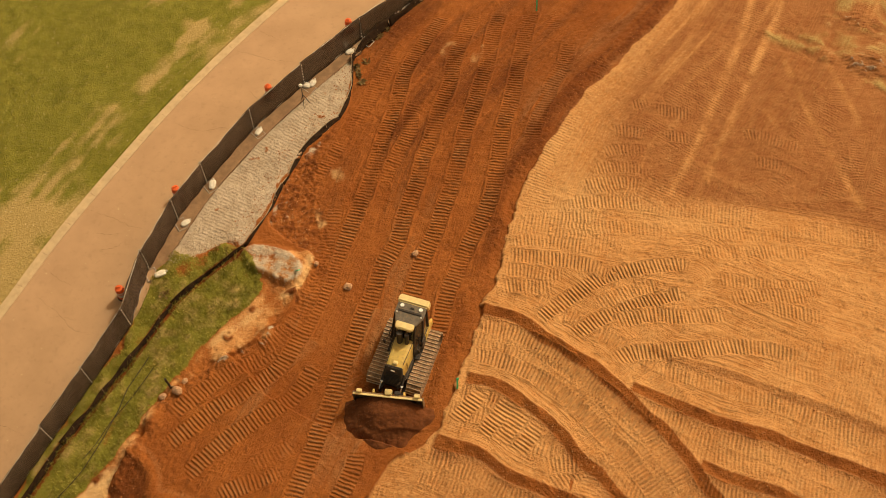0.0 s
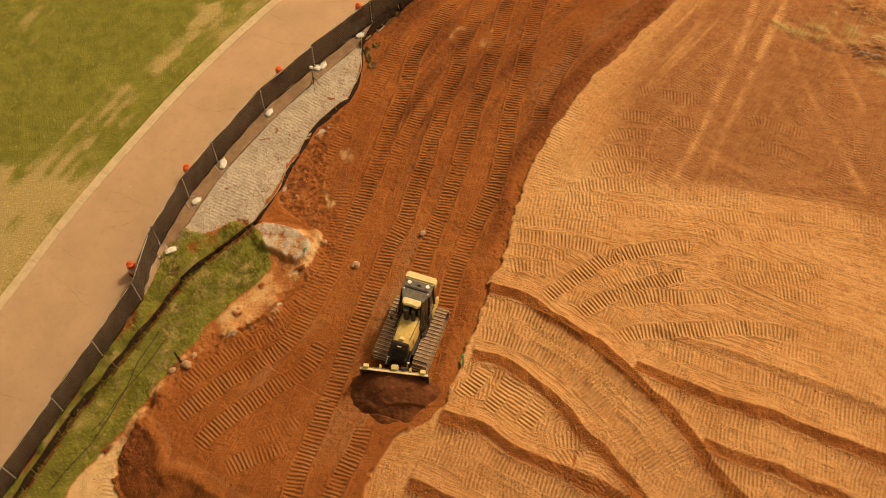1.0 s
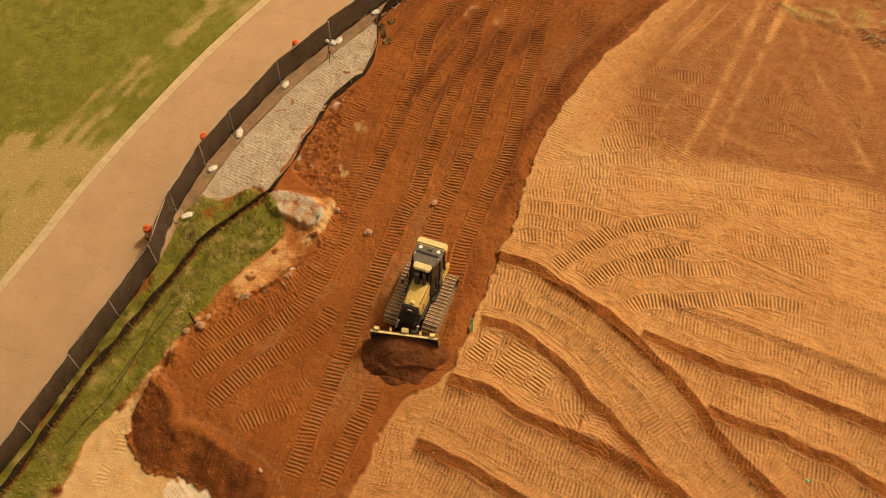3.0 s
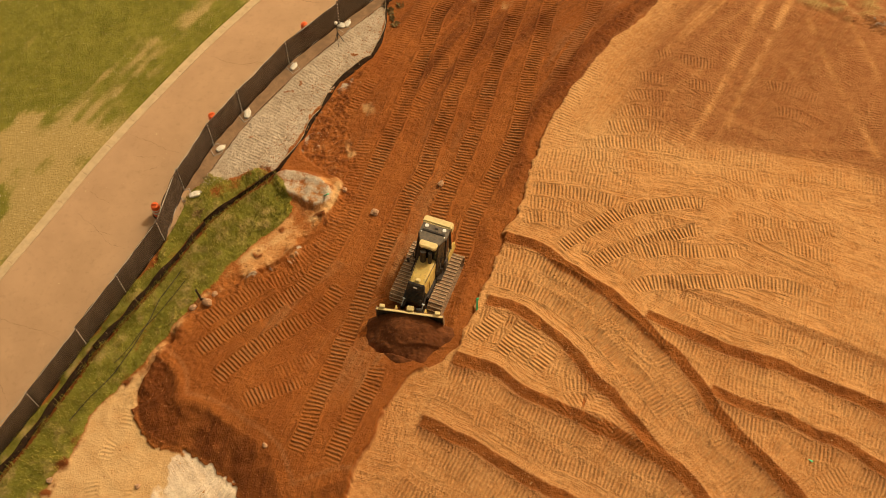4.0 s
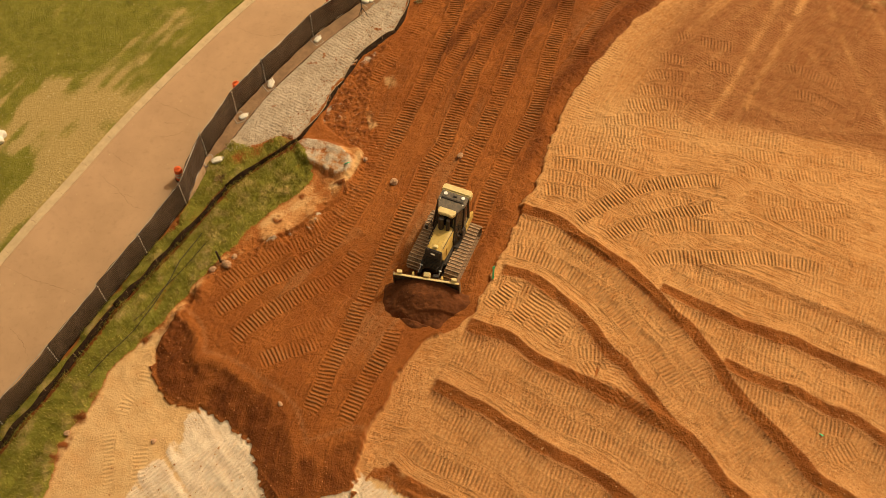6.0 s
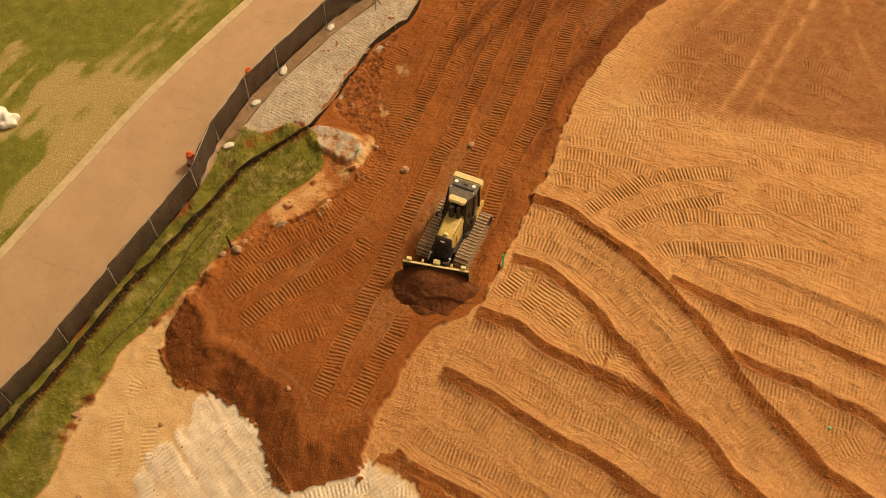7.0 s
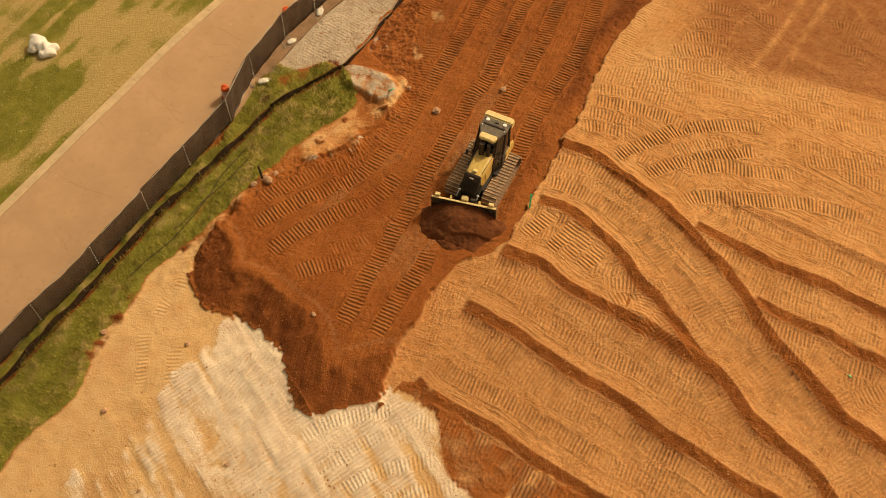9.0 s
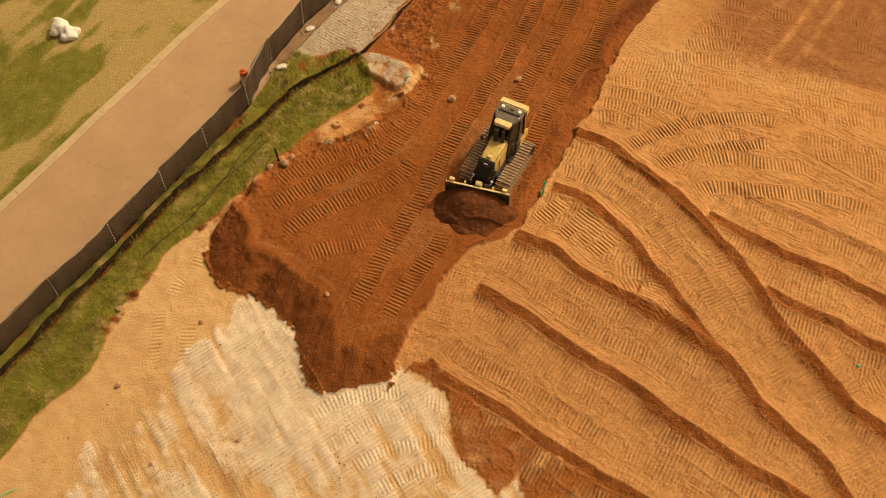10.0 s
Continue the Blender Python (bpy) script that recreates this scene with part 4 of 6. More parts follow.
rim = np.exp(-(near([(-5.1, 5.8), (-5.3, 5.0), (-5.8, 4.1), (-6.8, 3.5), (-7.9, 2.7), (-9.1, 1.9), (-10.5, 1.0)], 1.0)[0] / (0.26 + 0.1 * N1)) ** 4)      # smooth sandy strip at the foot of the heap
crest = np.exp(-(near([(-8.4, 6.6), (-7.6, 6.9), (-6.4, 6.6), (-5.3, 5.5), (-5.0, 4.7)], 1.2)[0] / 0.36) ** 2)

dry = zone([(-34.6, 16.3), (-28.4, 15.1), (-24.4, 12.9), (-21.3, 10.6), (-22.4, 7.7), (-25.2, 7.4), (-32.2, 8.5)], 1.0, 3.0)

FIELDS = {
    # brown also paints lit tops on the lane's print ridges and the fill crest
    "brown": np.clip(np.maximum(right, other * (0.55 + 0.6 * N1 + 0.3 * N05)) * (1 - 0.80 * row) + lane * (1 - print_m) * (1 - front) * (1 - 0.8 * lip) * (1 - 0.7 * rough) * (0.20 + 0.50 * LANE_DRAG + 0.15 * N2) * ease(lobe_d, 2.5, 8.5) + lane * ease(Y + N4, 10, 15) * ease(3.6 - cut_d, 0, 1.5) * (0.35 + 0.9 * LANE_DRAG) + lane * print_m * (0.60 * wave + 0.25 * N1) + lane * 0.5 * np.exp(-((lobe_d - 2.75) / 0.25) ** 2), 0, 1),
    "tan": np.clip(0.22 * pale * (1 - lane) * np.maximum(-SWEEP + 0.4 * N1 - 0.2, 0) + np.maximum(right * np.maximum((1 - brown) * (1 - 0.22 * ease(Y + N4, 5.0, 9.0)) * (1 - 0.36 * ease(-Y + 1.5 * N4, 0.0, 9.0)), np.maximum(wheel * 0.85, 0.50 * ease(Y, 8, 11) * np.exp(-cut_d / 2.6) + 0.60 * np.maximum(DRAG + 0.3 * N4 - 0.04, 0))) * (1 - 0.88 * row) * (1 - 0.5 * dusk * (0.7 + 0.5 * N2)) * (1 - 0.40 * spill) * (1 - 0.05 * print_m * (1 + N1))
                              - 0.26 * right * np.maximum(-DRAG + 0.3 * N2 - 0.30, 0),
                              (0.1 * mound + other * (0.10 + 0.5 * N1 + 0.4 * N05) + lane * rough * (X < -3) * (Y > 6) * 0.3 * np.exp(-silt_d / 0.8) + sand * (1 - lane) * (Y > -5) * (0.52 + 0.35 * N1 + 0.2 * N05) + lane * (X < -3) * rough * (0.02 + 0.4 * N1 + 0.3 * N05))), 0, 1),
    "sand": np.clip(right * (1 - brown) * (1 - row) * ease(Y + N4, 2.0, 8.0) * 0.36 * (1 + 0.3 * N2) + np.maximum(sand * (1 - lane) * ease(-Y + 0.6 * N2, 4.0, 6.0), 0.55 * np.exp(-((bank_d - 0.05) / 0.38) ** 2) * (0.65 + 0.5 * N1 + 0.4 * N05)) * (0.85 + 0.3 * N2)
                    + scrape * (0.42 + 0.3 * N05) + 0.50 * rim * (1 + 0.5 * N05) + crest * (0.25 + 0.3 * N1) + 0.28 * lane * rough * (X < -3) * (Y > 5) * ease(N1 + N05 + broken, 0.2, 0.9) + rocky * (0.24 + 0.3 * N2 + 0.2 * N05) * (1 - 0.6 * spoil), 0, 1),
    "pale": np.clip(pale * (1 - lane) * (0.60 + 0.15 * N1 + 0.30 * N2 + 0.15 * N05 + 0.15 * N02 + 0.75 * SWEEP + 0.8 * np.exp(-lobe_d / 1.0)), 0, 1),
    "stone": np.clip(0.30 * np.exp(-(bank_d / 0.6) ** 2) * ease(Y, -3.0, 0.0) * (0.9 + 0.25 * N05 + 0.3 * N02) + np.maximum(np.maximum(gravel * (1.0 + 0.2 * N1 - 0.5 * ease(N05 + 0.6 * N02, 0.7, 1.2)), mound * (0.53 + 0.08 * N05 + 0.12 * N02)), np.maximum(spoil * (0.16 + 0.35 * N05 + 0.3 * N02), lane * rough * (X < -3) * (0.55 * np.exp(-silt_d / 0.9) + 0.3 * N05 + 0.35 * N02 * (N1 > -0.2)))), 0, 1),
    "turf": np.clip(np.maximum(np.maximum(lawn, (edge_side > -0.4) * (edge_side < 0.22) * (Y > 20.9) * (0.36 + 0.5 * N1 + 0.3 * N05)), strip * (1 - ease(trench, 0.35, 0.7)) * (0.95 + 0.40 * N1 + 0.2 * N2)), 0, 1),
    "straw": np.clip(rocky * (1 - spoil) * (0.36 + 0.25 * N1 + 0.2 * N05) + strip * (0.22 + 0.35 * N1 + 0.35 * N05) + lawn * (0.75 * ease(5.5 - kerb_d + N2, 0, 4.5) + 0.30 * ease(15 - Y, 0, 8) + 0.40 * N4 + 0.25 * N2 + 0.25 * N1 + 0.80 * MOW - 0.20 + 0.45 * dry * (1 + 0.3 * N1 + 0.4 * N2)), 0, 1),
    # dark: fresh soil, plus shade painted on the fill face and windrow faces
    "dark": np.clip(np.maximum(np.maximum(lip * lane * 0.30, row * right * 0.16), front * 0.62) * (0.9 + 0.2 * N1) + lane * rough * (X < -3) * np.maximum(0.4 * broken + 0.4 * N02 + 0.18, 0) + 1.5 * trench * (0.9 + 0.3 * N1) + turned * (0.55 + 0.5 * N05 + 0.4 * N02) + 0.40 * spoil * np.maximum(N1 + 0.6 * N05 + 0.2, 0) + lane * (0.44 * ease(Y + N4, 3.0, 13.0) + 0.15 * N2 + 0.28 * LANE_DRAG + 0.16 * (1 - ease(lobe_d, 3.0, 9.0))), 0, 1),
    "drag_s": np.where(lane > 0.5, np.clip(cut_side, -40, 40), drag_s),
    "drag_a": np.where(lane > 0.5, cut_s, drag_a),
    "drag_m": (1 - seam) * np.clip(right * (1 - row) * (0.45 + 0.8 * BAND) + lane * (1 - rough) * 0.7 + pale * (1 - lane) * (0.32 + 0.3 * N1), 0, 1) * (1 - 0.75 * print_m),
    "ghost": (1 - seam) * (1 - print_m) * (right * (1 - row) * (1 - BAND) * ease(N2 + 0.5 * N1, -0.5, 0.4) + pale * (1 - lane) * ease(N2 + 0.5 * N1, -0.3, 0.3)),
    "crumb": np.clip(np.maximum(np.maximum(0.8 * print_m, spill), 0.7 * (1 - BAND) * ease(N2 + 0.5 * N1, -0.5, 0.4)), 0, 1) * right * (1 - 0.6 * row) + 0.3 * row * right,
    "print_u": print_u,
    "print_m": print_m * (1 - road_zone),
}


def sheet(name, xs, z, fields, material):
    """A grid mesh with one float field per name."""
    ny, nx = z.shape
    me = bpy.data.meshes.new(name)
    co = np.stack([X, Y, z], -1).reshape(-1, 3).astype(np.float32)
    idx = np.arange(nx * ny, dtype=np.int32).reshape(ny, nx)
    quad = np.stack([idx[:-1, :-1], idx[:-1, 1:], idx[1:, 1:], idx[1:, :-1]], -1).reshape(-1, 4)
    me.vertices.add(len(co))
    me.vertices.foreach_set("co", co.ravel())
    me.loops.add(quad.size)
    me.loops.foreach_set("vertex_index", quad.ravel())
    me.polygons.add(len(quad))
    me.polygons.foreach_set("loop_start", np.arange(0, quad.size, 4, dtype=np.int32))
    me.update(calc_edges=True)
    for key, f in fields.items():
        me.attributes.new(key, "FLOAT", "POINT").data.foreach_set("value", f.ravel().astype(np.float32))
    me.materials.append(material)
    me.shade_smooth()
    return new(name, me)


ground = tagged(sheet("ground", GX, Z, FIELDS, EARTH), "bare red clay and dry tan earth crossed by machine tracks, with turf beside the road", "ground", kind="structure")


def ground_at(x, y):
    """Height of the finished ground."""
    i = int(np.clip(np.searchsorted(GX, x), 1, len(GX) - 1))
    j = int(np.clip(np.searchsorted(GY, y), 1, len(GY) - 1))
    a, b = (x - GX[i - 1]) / (GX[i] - GX[i - 1]), (y - GY[j - 1]) / (GY[j] - GY[j - 1])
    a, b = min(max(a, 0), 1), min(max(b, 0), 1)
    return float((Z[j - 1, i - 1] * (1 - a) + Z[j - 1, i] * a) * (1 - b) + (Z[j, i - 1] * (1 - a) + Z[j, i] * a) * b)


def ground_many(x, y):
    i = np.clip(np.searchsorted(GX, x), 1, len(GX) - 1)
    j = np.clip(np.searchsorted(GY, y), 1, len(GY) - 1)
    return Z[j, i], j, i


# ---- road and gutter ----
def ribbon(name, left, right_, lift, drop, material, parent=None, columns=2):
    """A slab between two lines of equally many points, with closed sides."""
    verts, faces, k = [], [], columns + 1
    for (ax, ay), (bx, by) in zip(left, right_):
        for c in range(k):
            x, y = ax + (bx - ax) * c / columns, ay + (by - ay) * c / columns
            verts.append((x, y, base_height(x, y) + lift))
        verts.append((bx, by, base_height(bx, by) + lift - drop))
        verts.append((ax, ay, base_height(ax, ay) + lift - drop))
    w = k + 2
    for r in range(len(left) - 1):
        for c in range(w):
            faces.append((r * w + c, r * w + (c + 1) % w, (r + 1) * w + (c + 1) % w, (r + 1) * w + c))
    faces += [tuple(range(w))[::-1], tuple((len(left) - 1) * w + i for i in range(w))]
    return mesh_object(name, verts, faces, material, parent)


def resample(points, n):
    p = spline(points, 0.3)
    s = np.r_[0, np.cumsum(np.hypot(*np.diff(p, axis=0).T))]
    t = np.linspace(0, s[-1], n)
    return np.stack([np.interp(t, s, p[:, 0]), np.interp(t, s, p[:, 1])], 1)


kerb_line, edge_line = resample(KERB, 90), resample(ROAD_EDGE, 90)
gutter_in = offset(kerb_line, -0.73)
strip_in = offset(edge_line, -0.45)
road = tagged(ribbon("road", gutter_in, edge_line, 0.03, 0.3, ROAD, columns=6), "worn tan-grey road with cracks and scattered grit", "road", kind="structure")
keep = (edge_line[:, 1] > 5.5) & (edge_line[:, 1] < 21.6)
tagged(ribbon("gutter", strip_in[keep], offset(edge_line, 0.42)[keep], 0.036, 0.3, EDGE_DIRT, columns=1), "dirt-stained concrete gutter strip under the fence", "gutter", kind="structure")
gutter = tagged(ribbon("gutter", offset(kerb_line, -0.13), offset(kerb_line, -0.72), 0.05, 0.3, GUTTER, columns=1), "pale concrete gutter strip between the road and the lawn", "gutter", kind="structure")


def crack(points, width, parent, seed):
    """A ragged crack of uneven width, filled with dirt."""
    r = random.Random(seed)
    p = spline(points, 0.12)
    side = offset(p, 1.0) - p
    p = p + side * np.array([[r.uniform(-0.05, 0.05)] for _ in p])
    verts, faces = [], []
    for i, (a, s) in enumerate(zip(p, side)):
        w = width * r.uniform(0.3, 1.0) * min(1.0, 0.2 + 3 * min(i, len(p) - 1 - i) / len(p))
        for k in (-1, 1):
            x, y = a + s * w * k / 2
            verts.append((x, y, base_height(x, y) + (0.036 if parent is road else 0.055)))
    for i in range(len(p) - 1):
        faces.append((2 * i, 2 * i + 2, 2 * i + 3, 2 * i + 1))
    mesh_object("crack", verts, faces, CRACK, parent)


for k, line in enumerate([
    [(-13.6, 16.3), (-12.6, 15.7), (-11.6, 15.4), (-10.6, 15.5), (-9.4, 15.4)],
    [(-18.0, 10.4), (-17.2, 9.9), (-16.5, 9.6), (-15.4, 8.9), (-14.5, 8.6)],
    [(-8.9, 24.0), (-8.2, 23.3), (-7.3, 22.7)],
    [(-10.0, 21.9), (-8.8, 21.4), (-7.6, 20.8), (-6.3, 20.6)],
    [(-20.4, 5.0), (-19.6, 4.3), (-18.9, 3.7), (-18.0, 2.7), (-17.0, 2.3)],
    [(-19.9, 6.6), (-19.2, 5.9), (-18.4, 5.4)],
    [(-19.4, 3.6), (-18.6, 3.5), (-17.9, 3.2)],
    [(-24.9, -0.8), (-23.6, -1.5), (-22.4, -2.0), (-21.2, -2.4), (-20.0, -3.0)],
    [(-17.6, 8.7), (-16.7, 8.5), (-15.9, 8.5)],
    [(-15.6, 8.0), (-16.2, 7.6), (-17.2, 7.5)],
    [(-9.0, 18.4), (-8.4, 17.5), (-7.8, 17.0)],
    [(-23.8, -4.5), (-22.9, -5.4), (-22.3, -6.3)],
]):
    crack(line, 0.026, road, k)
gut = resample(KERB, 26)
gside = offset(gut, 1.0) - gut
for k in range(1, 25):
    crack([gut[k] - gside[k] * 0.16, gut[k] - gside[k] * 0.42, gut[k] - gside[k] * 0.69], 0.03, gutter, 40 + k)


# ---- fence with screen cloth, feet and sandbags ----
def stand(x, y, rz=0.0, lift=0.0):
    return pose(x, y, ground_at(x, y) + lift, 0, 0, rz)


def road_top(x, y):
    return float(base_height(x, y)) + 0.03


def screen_panel(a, b, seed, footed):
    """One fence panel from post to post: two posts, rails, wires and a sagging screen cloth."""
    r = random.Random(seed)
    (ax, ay), (bx, by) = a, b
    za, zb = ground_at(ax, ay), ground_at(bx, by)
    if footed:
        za, zb = max(za, road_top(ax, ay)), max(zb, road_top(bx, by))
    length = math.hypot(bx - ax, by - ay)
    thing = empty("screened_fence", pose(ax, ay, za, 0, 0, math.degrees(math.atan2(by - ay, bx - ax))),
                  "length of steel fence covered with sagging black screen cloth", "fence", "fence lengths along the road")
    rise = zb - za
    lean = r.uniform(0.02, 0.12)
    for x, z in ((0.04, 0.0), (length - 0.04, rise)):
        bm = bmesh.new()
        tube(bm, (x, 0.0, z - 0.05), (x, lean, z + 2.06), 0.030)
        tube(bm, (x, lean, z + 2.05), (x, lean, z + 2.10), 0.038, 0.02)
        part("post", bm, GALV, thing, smooth=True)
    for h in (0.12, 1.98):
        bm = bmesh.new()
        tube(bm, (0.04, lean * h / 2.06, h), (length - 0.04, lean * h / 2.06, rise + h), 0.020, sides=8)
        part("rail", bm, GALV, thing)
    nx, nz, verts, faces = 26, 7, [], []
    ph, amp = r.uniform(0, 6), r.uniform(0.05, 0.14)
    for i in range(nx + 1):
        u = i / nx
        sag = 0.05 * math.sin(math.pi * u) + 0.012 * math.sin(9 * u + ph)
        for j in range(nz + 1):
            v = j / nz
            bulge = amp * math.sin(math.pi * u) * (0.4 + 0.6 * v) * math.sin(ph + 2.2 * u) + 0.025 * math.sin(17 * u + 4 * v + ph)
            verts.append((u * length, 0.045 + bulge + lean * v, rise * u + 0.03 + v * (2.03 - sag)))
    for i in range(nx):
        for j in range(nz):
            k = i * (nz + 1) + j
            faces.append((k, k + nz + 1, k + nz + 2, k + 1))
    cloth = mesh_object("screen_cloth", verts, faces, SCREEN, thing, True)
    solid = cloth.modifiers.new("thickness", "SOLIDIFY")
    solid.thickness = 0.012
    for k in range(7):
        z = 0.30 + 0.27 * k
        bm = bmesh.new()
        box(bm, (0.0, 0.075 + lean * z / 2.06, z - 0.03), (0.045, 0.105 + lean * z / 2.06, z + 0.04 + r.uniform(0, 0.04)), 0.006)
        part("tie", bm, WHITE, thing, "pale cloth tie")
    return thing


for k in range(len(FENCE) - 1):
    screen_panel(FENCE[k], FENCE[k + 1], 100 + k, k < 8)


def sandbag(size, seed):
    """A filled bag: a slumped cushion with a tied neck."""
    bm = bmesh.new()
    bmesh.ops.create_icosphere(bm, subdivisions=3, radius=1.0)
    off = Vector((seed * 3.7, seed * 1.9, 0))
    for v in bm.verts:
        c = v.co.copy()
        sq = lambda t, p: math.copysign(abs(t) ** p, t)
        v.co = Vector((sq(c.x, 0.7) * 0.40, sq(c.y, 0.7) * 0.24, max(sq(c.z, 0.8) * 0.15, -0.07) + 0.07)) * size
        v.co += Vector((0, 0, 1)) * 0.06 * size * noise.noise(c * 2.2 + off) + c * 0.03 * noise.noise(c * 5 + off)
    ob = empty("sandbag", pose(0, 0, 0), "white woven sandbag, slumped and dusty, beside the fence", "sandbag", "sandbags along the fence")
    body = part("sack", bm, WHITE_BAG, ob, smooth=True)
    bm = bmesh.new()
    tube(bm, (0.34 * size, 0, 0.09 * size), (0.50 * size, 0.04, 0.12 * size), 0.04 * size, 0.09 * size, 9)
    part("tied_neck", bm, WHITE_BAG, ob)
    return ob


bag_a, bag_b = sandbag(0.82, 1), sandbag(0.72, 2)
for k, (x, y, rz) in enumerate([(-13.35, 5.5, 20), (-12.2, 8.75, 35), (-10.8, 11.25, 80), (-8.25, 14.9, 60), (-5.5, 18.4, 150), (-5.05, 18.5, 60), (-2.95, 21.6, 100), (-2.75, 21.05, 30)]):
    src = (bag_a, bag_b)[k % 2]
    m = stand(x, y, rz)
    m.translation.z = max(m.translation.z, road_top(x, y) + 0.006)
    if k < 2:
        src.matrix_world = m
    else:
        copy_thing(src, m)


def panel_foot():
    """A flat welded frame that keeps a panel upright."""
    ob = empty("fence_stand", pose(0, 0, 0), "flat welded steel frame foot lying under the fence", "fence stand", "stands of the fence")
    for a, b in (((0, -0.28, 0), (0.75, -0.28, 0)), ((0, 0.28, 0), (0.75, 0.28, 0)), ((0, -0.28, 0), (0, 0.28, 0)), ((0.75, -0.28, 0), (0.75, 0.28, 0))):
        bm = bmesh.new()
        tube(bm, (*a[:2], 0.03), (*b[:2], 0.03), 0.026, sides=8)
        part("bar", bm, GALV, ob)
    bm = bmesh.new()
    tube(bm, (0.03, 0, 0.0), (0.03, 0, 0.35), 0.036, sides=8)
    part("socket", bm, GALV, ob)
    return ob


foot = panel_foot()
for k, i in enumerate((2, 3, 4, 5, 6, 7)):
    x, y = FENCE[i]
    m = pose(x + 0.06, y - 0.06, max(ground_at(x + 0.3, y - 0.3), road_top(x, y)), 0, 0, -38 - 6 * k)
    if k == 0:
        foot.matrix_world = m
    else:
        copy_thing(foot, m)


# ---- traffic drums ----
def drum():
    ob = empty("traffic_drum", pose(0, 0, 0), "orange plastic traffic drum with white bands on the road", "traffic drum", "drums along the road")
    profile = [(0.30, 0.05), (0.295, 0.28), (0.275, 0.30), (0.27, 0.50), (0.25, 0.52), (0.245, 0.72), (0.225, 0.74), (0.215, 0.94), (0.16, 0.98), (0.0, 0.99)]
    for k in range(4):
        seg = [profile[2 * k], profile[2 * k + 1]] if k < 3 else profile[6:]
        bm = bmesh.new()
        for (r0, z0), (r1, z1) in zip(seg[:-1], seg[1:]):
            bmesh.ops.create_cone(bm, cap_ends=False, segments=24, radius1=r0, radius2=max(r1, 0.001), depth=z1 - z0, matrix=Matrix.Translation((0, 0, (z0 + z1) / 2)))
        if k < 3:
            r0, z0 = profile[2 * k + 1]
            r1, z1 = profile[2 * k + 2]
            bmesh.ops.create_cone(bm, cap_ends=False, segments=24, radius1=r0, radius2=r1, depth=z1 - z0, matrix=Matrix.Translation((0, 0, (z0 + z1) / 2)))
        part("band", bm, (ORANGE, WHITE, ORANGE, ORANGE)[k], ob, "white reflective band" if k == 1 else "", True)
    bm = bmesh.new()
    bmesh.ops.create_cone(bm, cap_ends=False, segments=24, radius1=0.252, radius2=0.247, depth=0.10, matrix=Matrix.Translation((0, 0, 0.66)))
    part("band", bm, WHITE, ob, "white reflective band", True)
    bm = bmesh.new()
    bmesh.ops.create_cone(bm, cap_ends=True, segments=20, radius1=0.36, radius2=0.31, depth=0.09, matrix=Matrix.Translation((0, 0, 0.045)))
    part("base_ring", bm, RUBBER, ob)
    bm = bmesh.new()
    prism(bm, [(-0.12, 0.97), (-0.12, 1.07), (-0.07, 1.10), (0.07, 1.10), (0.12, 1.07), (0.12, 0.97), (0.08, 0.97), (0.08, 1.05), (-0.08, 1.05), (-0.08, 0.97)], -0.02, 0.02, "y")
    part("handle", bm, ORANGE, ob)
    return ob


drum_one = drum()
for k, (x, y, rx) in enumerate([(-15.35, 4.45, 3), (-12.72, 10.6, 0), (-7.62, 17.72, -2), (-2.75, 23.05, 0)]):
    m = pose(x, y, road_top(x, y), rx, 0, 40 * k)
    if k == 0:
        drum_one.matrix_world = m
    else:
        copy_thing(drum_one, m)


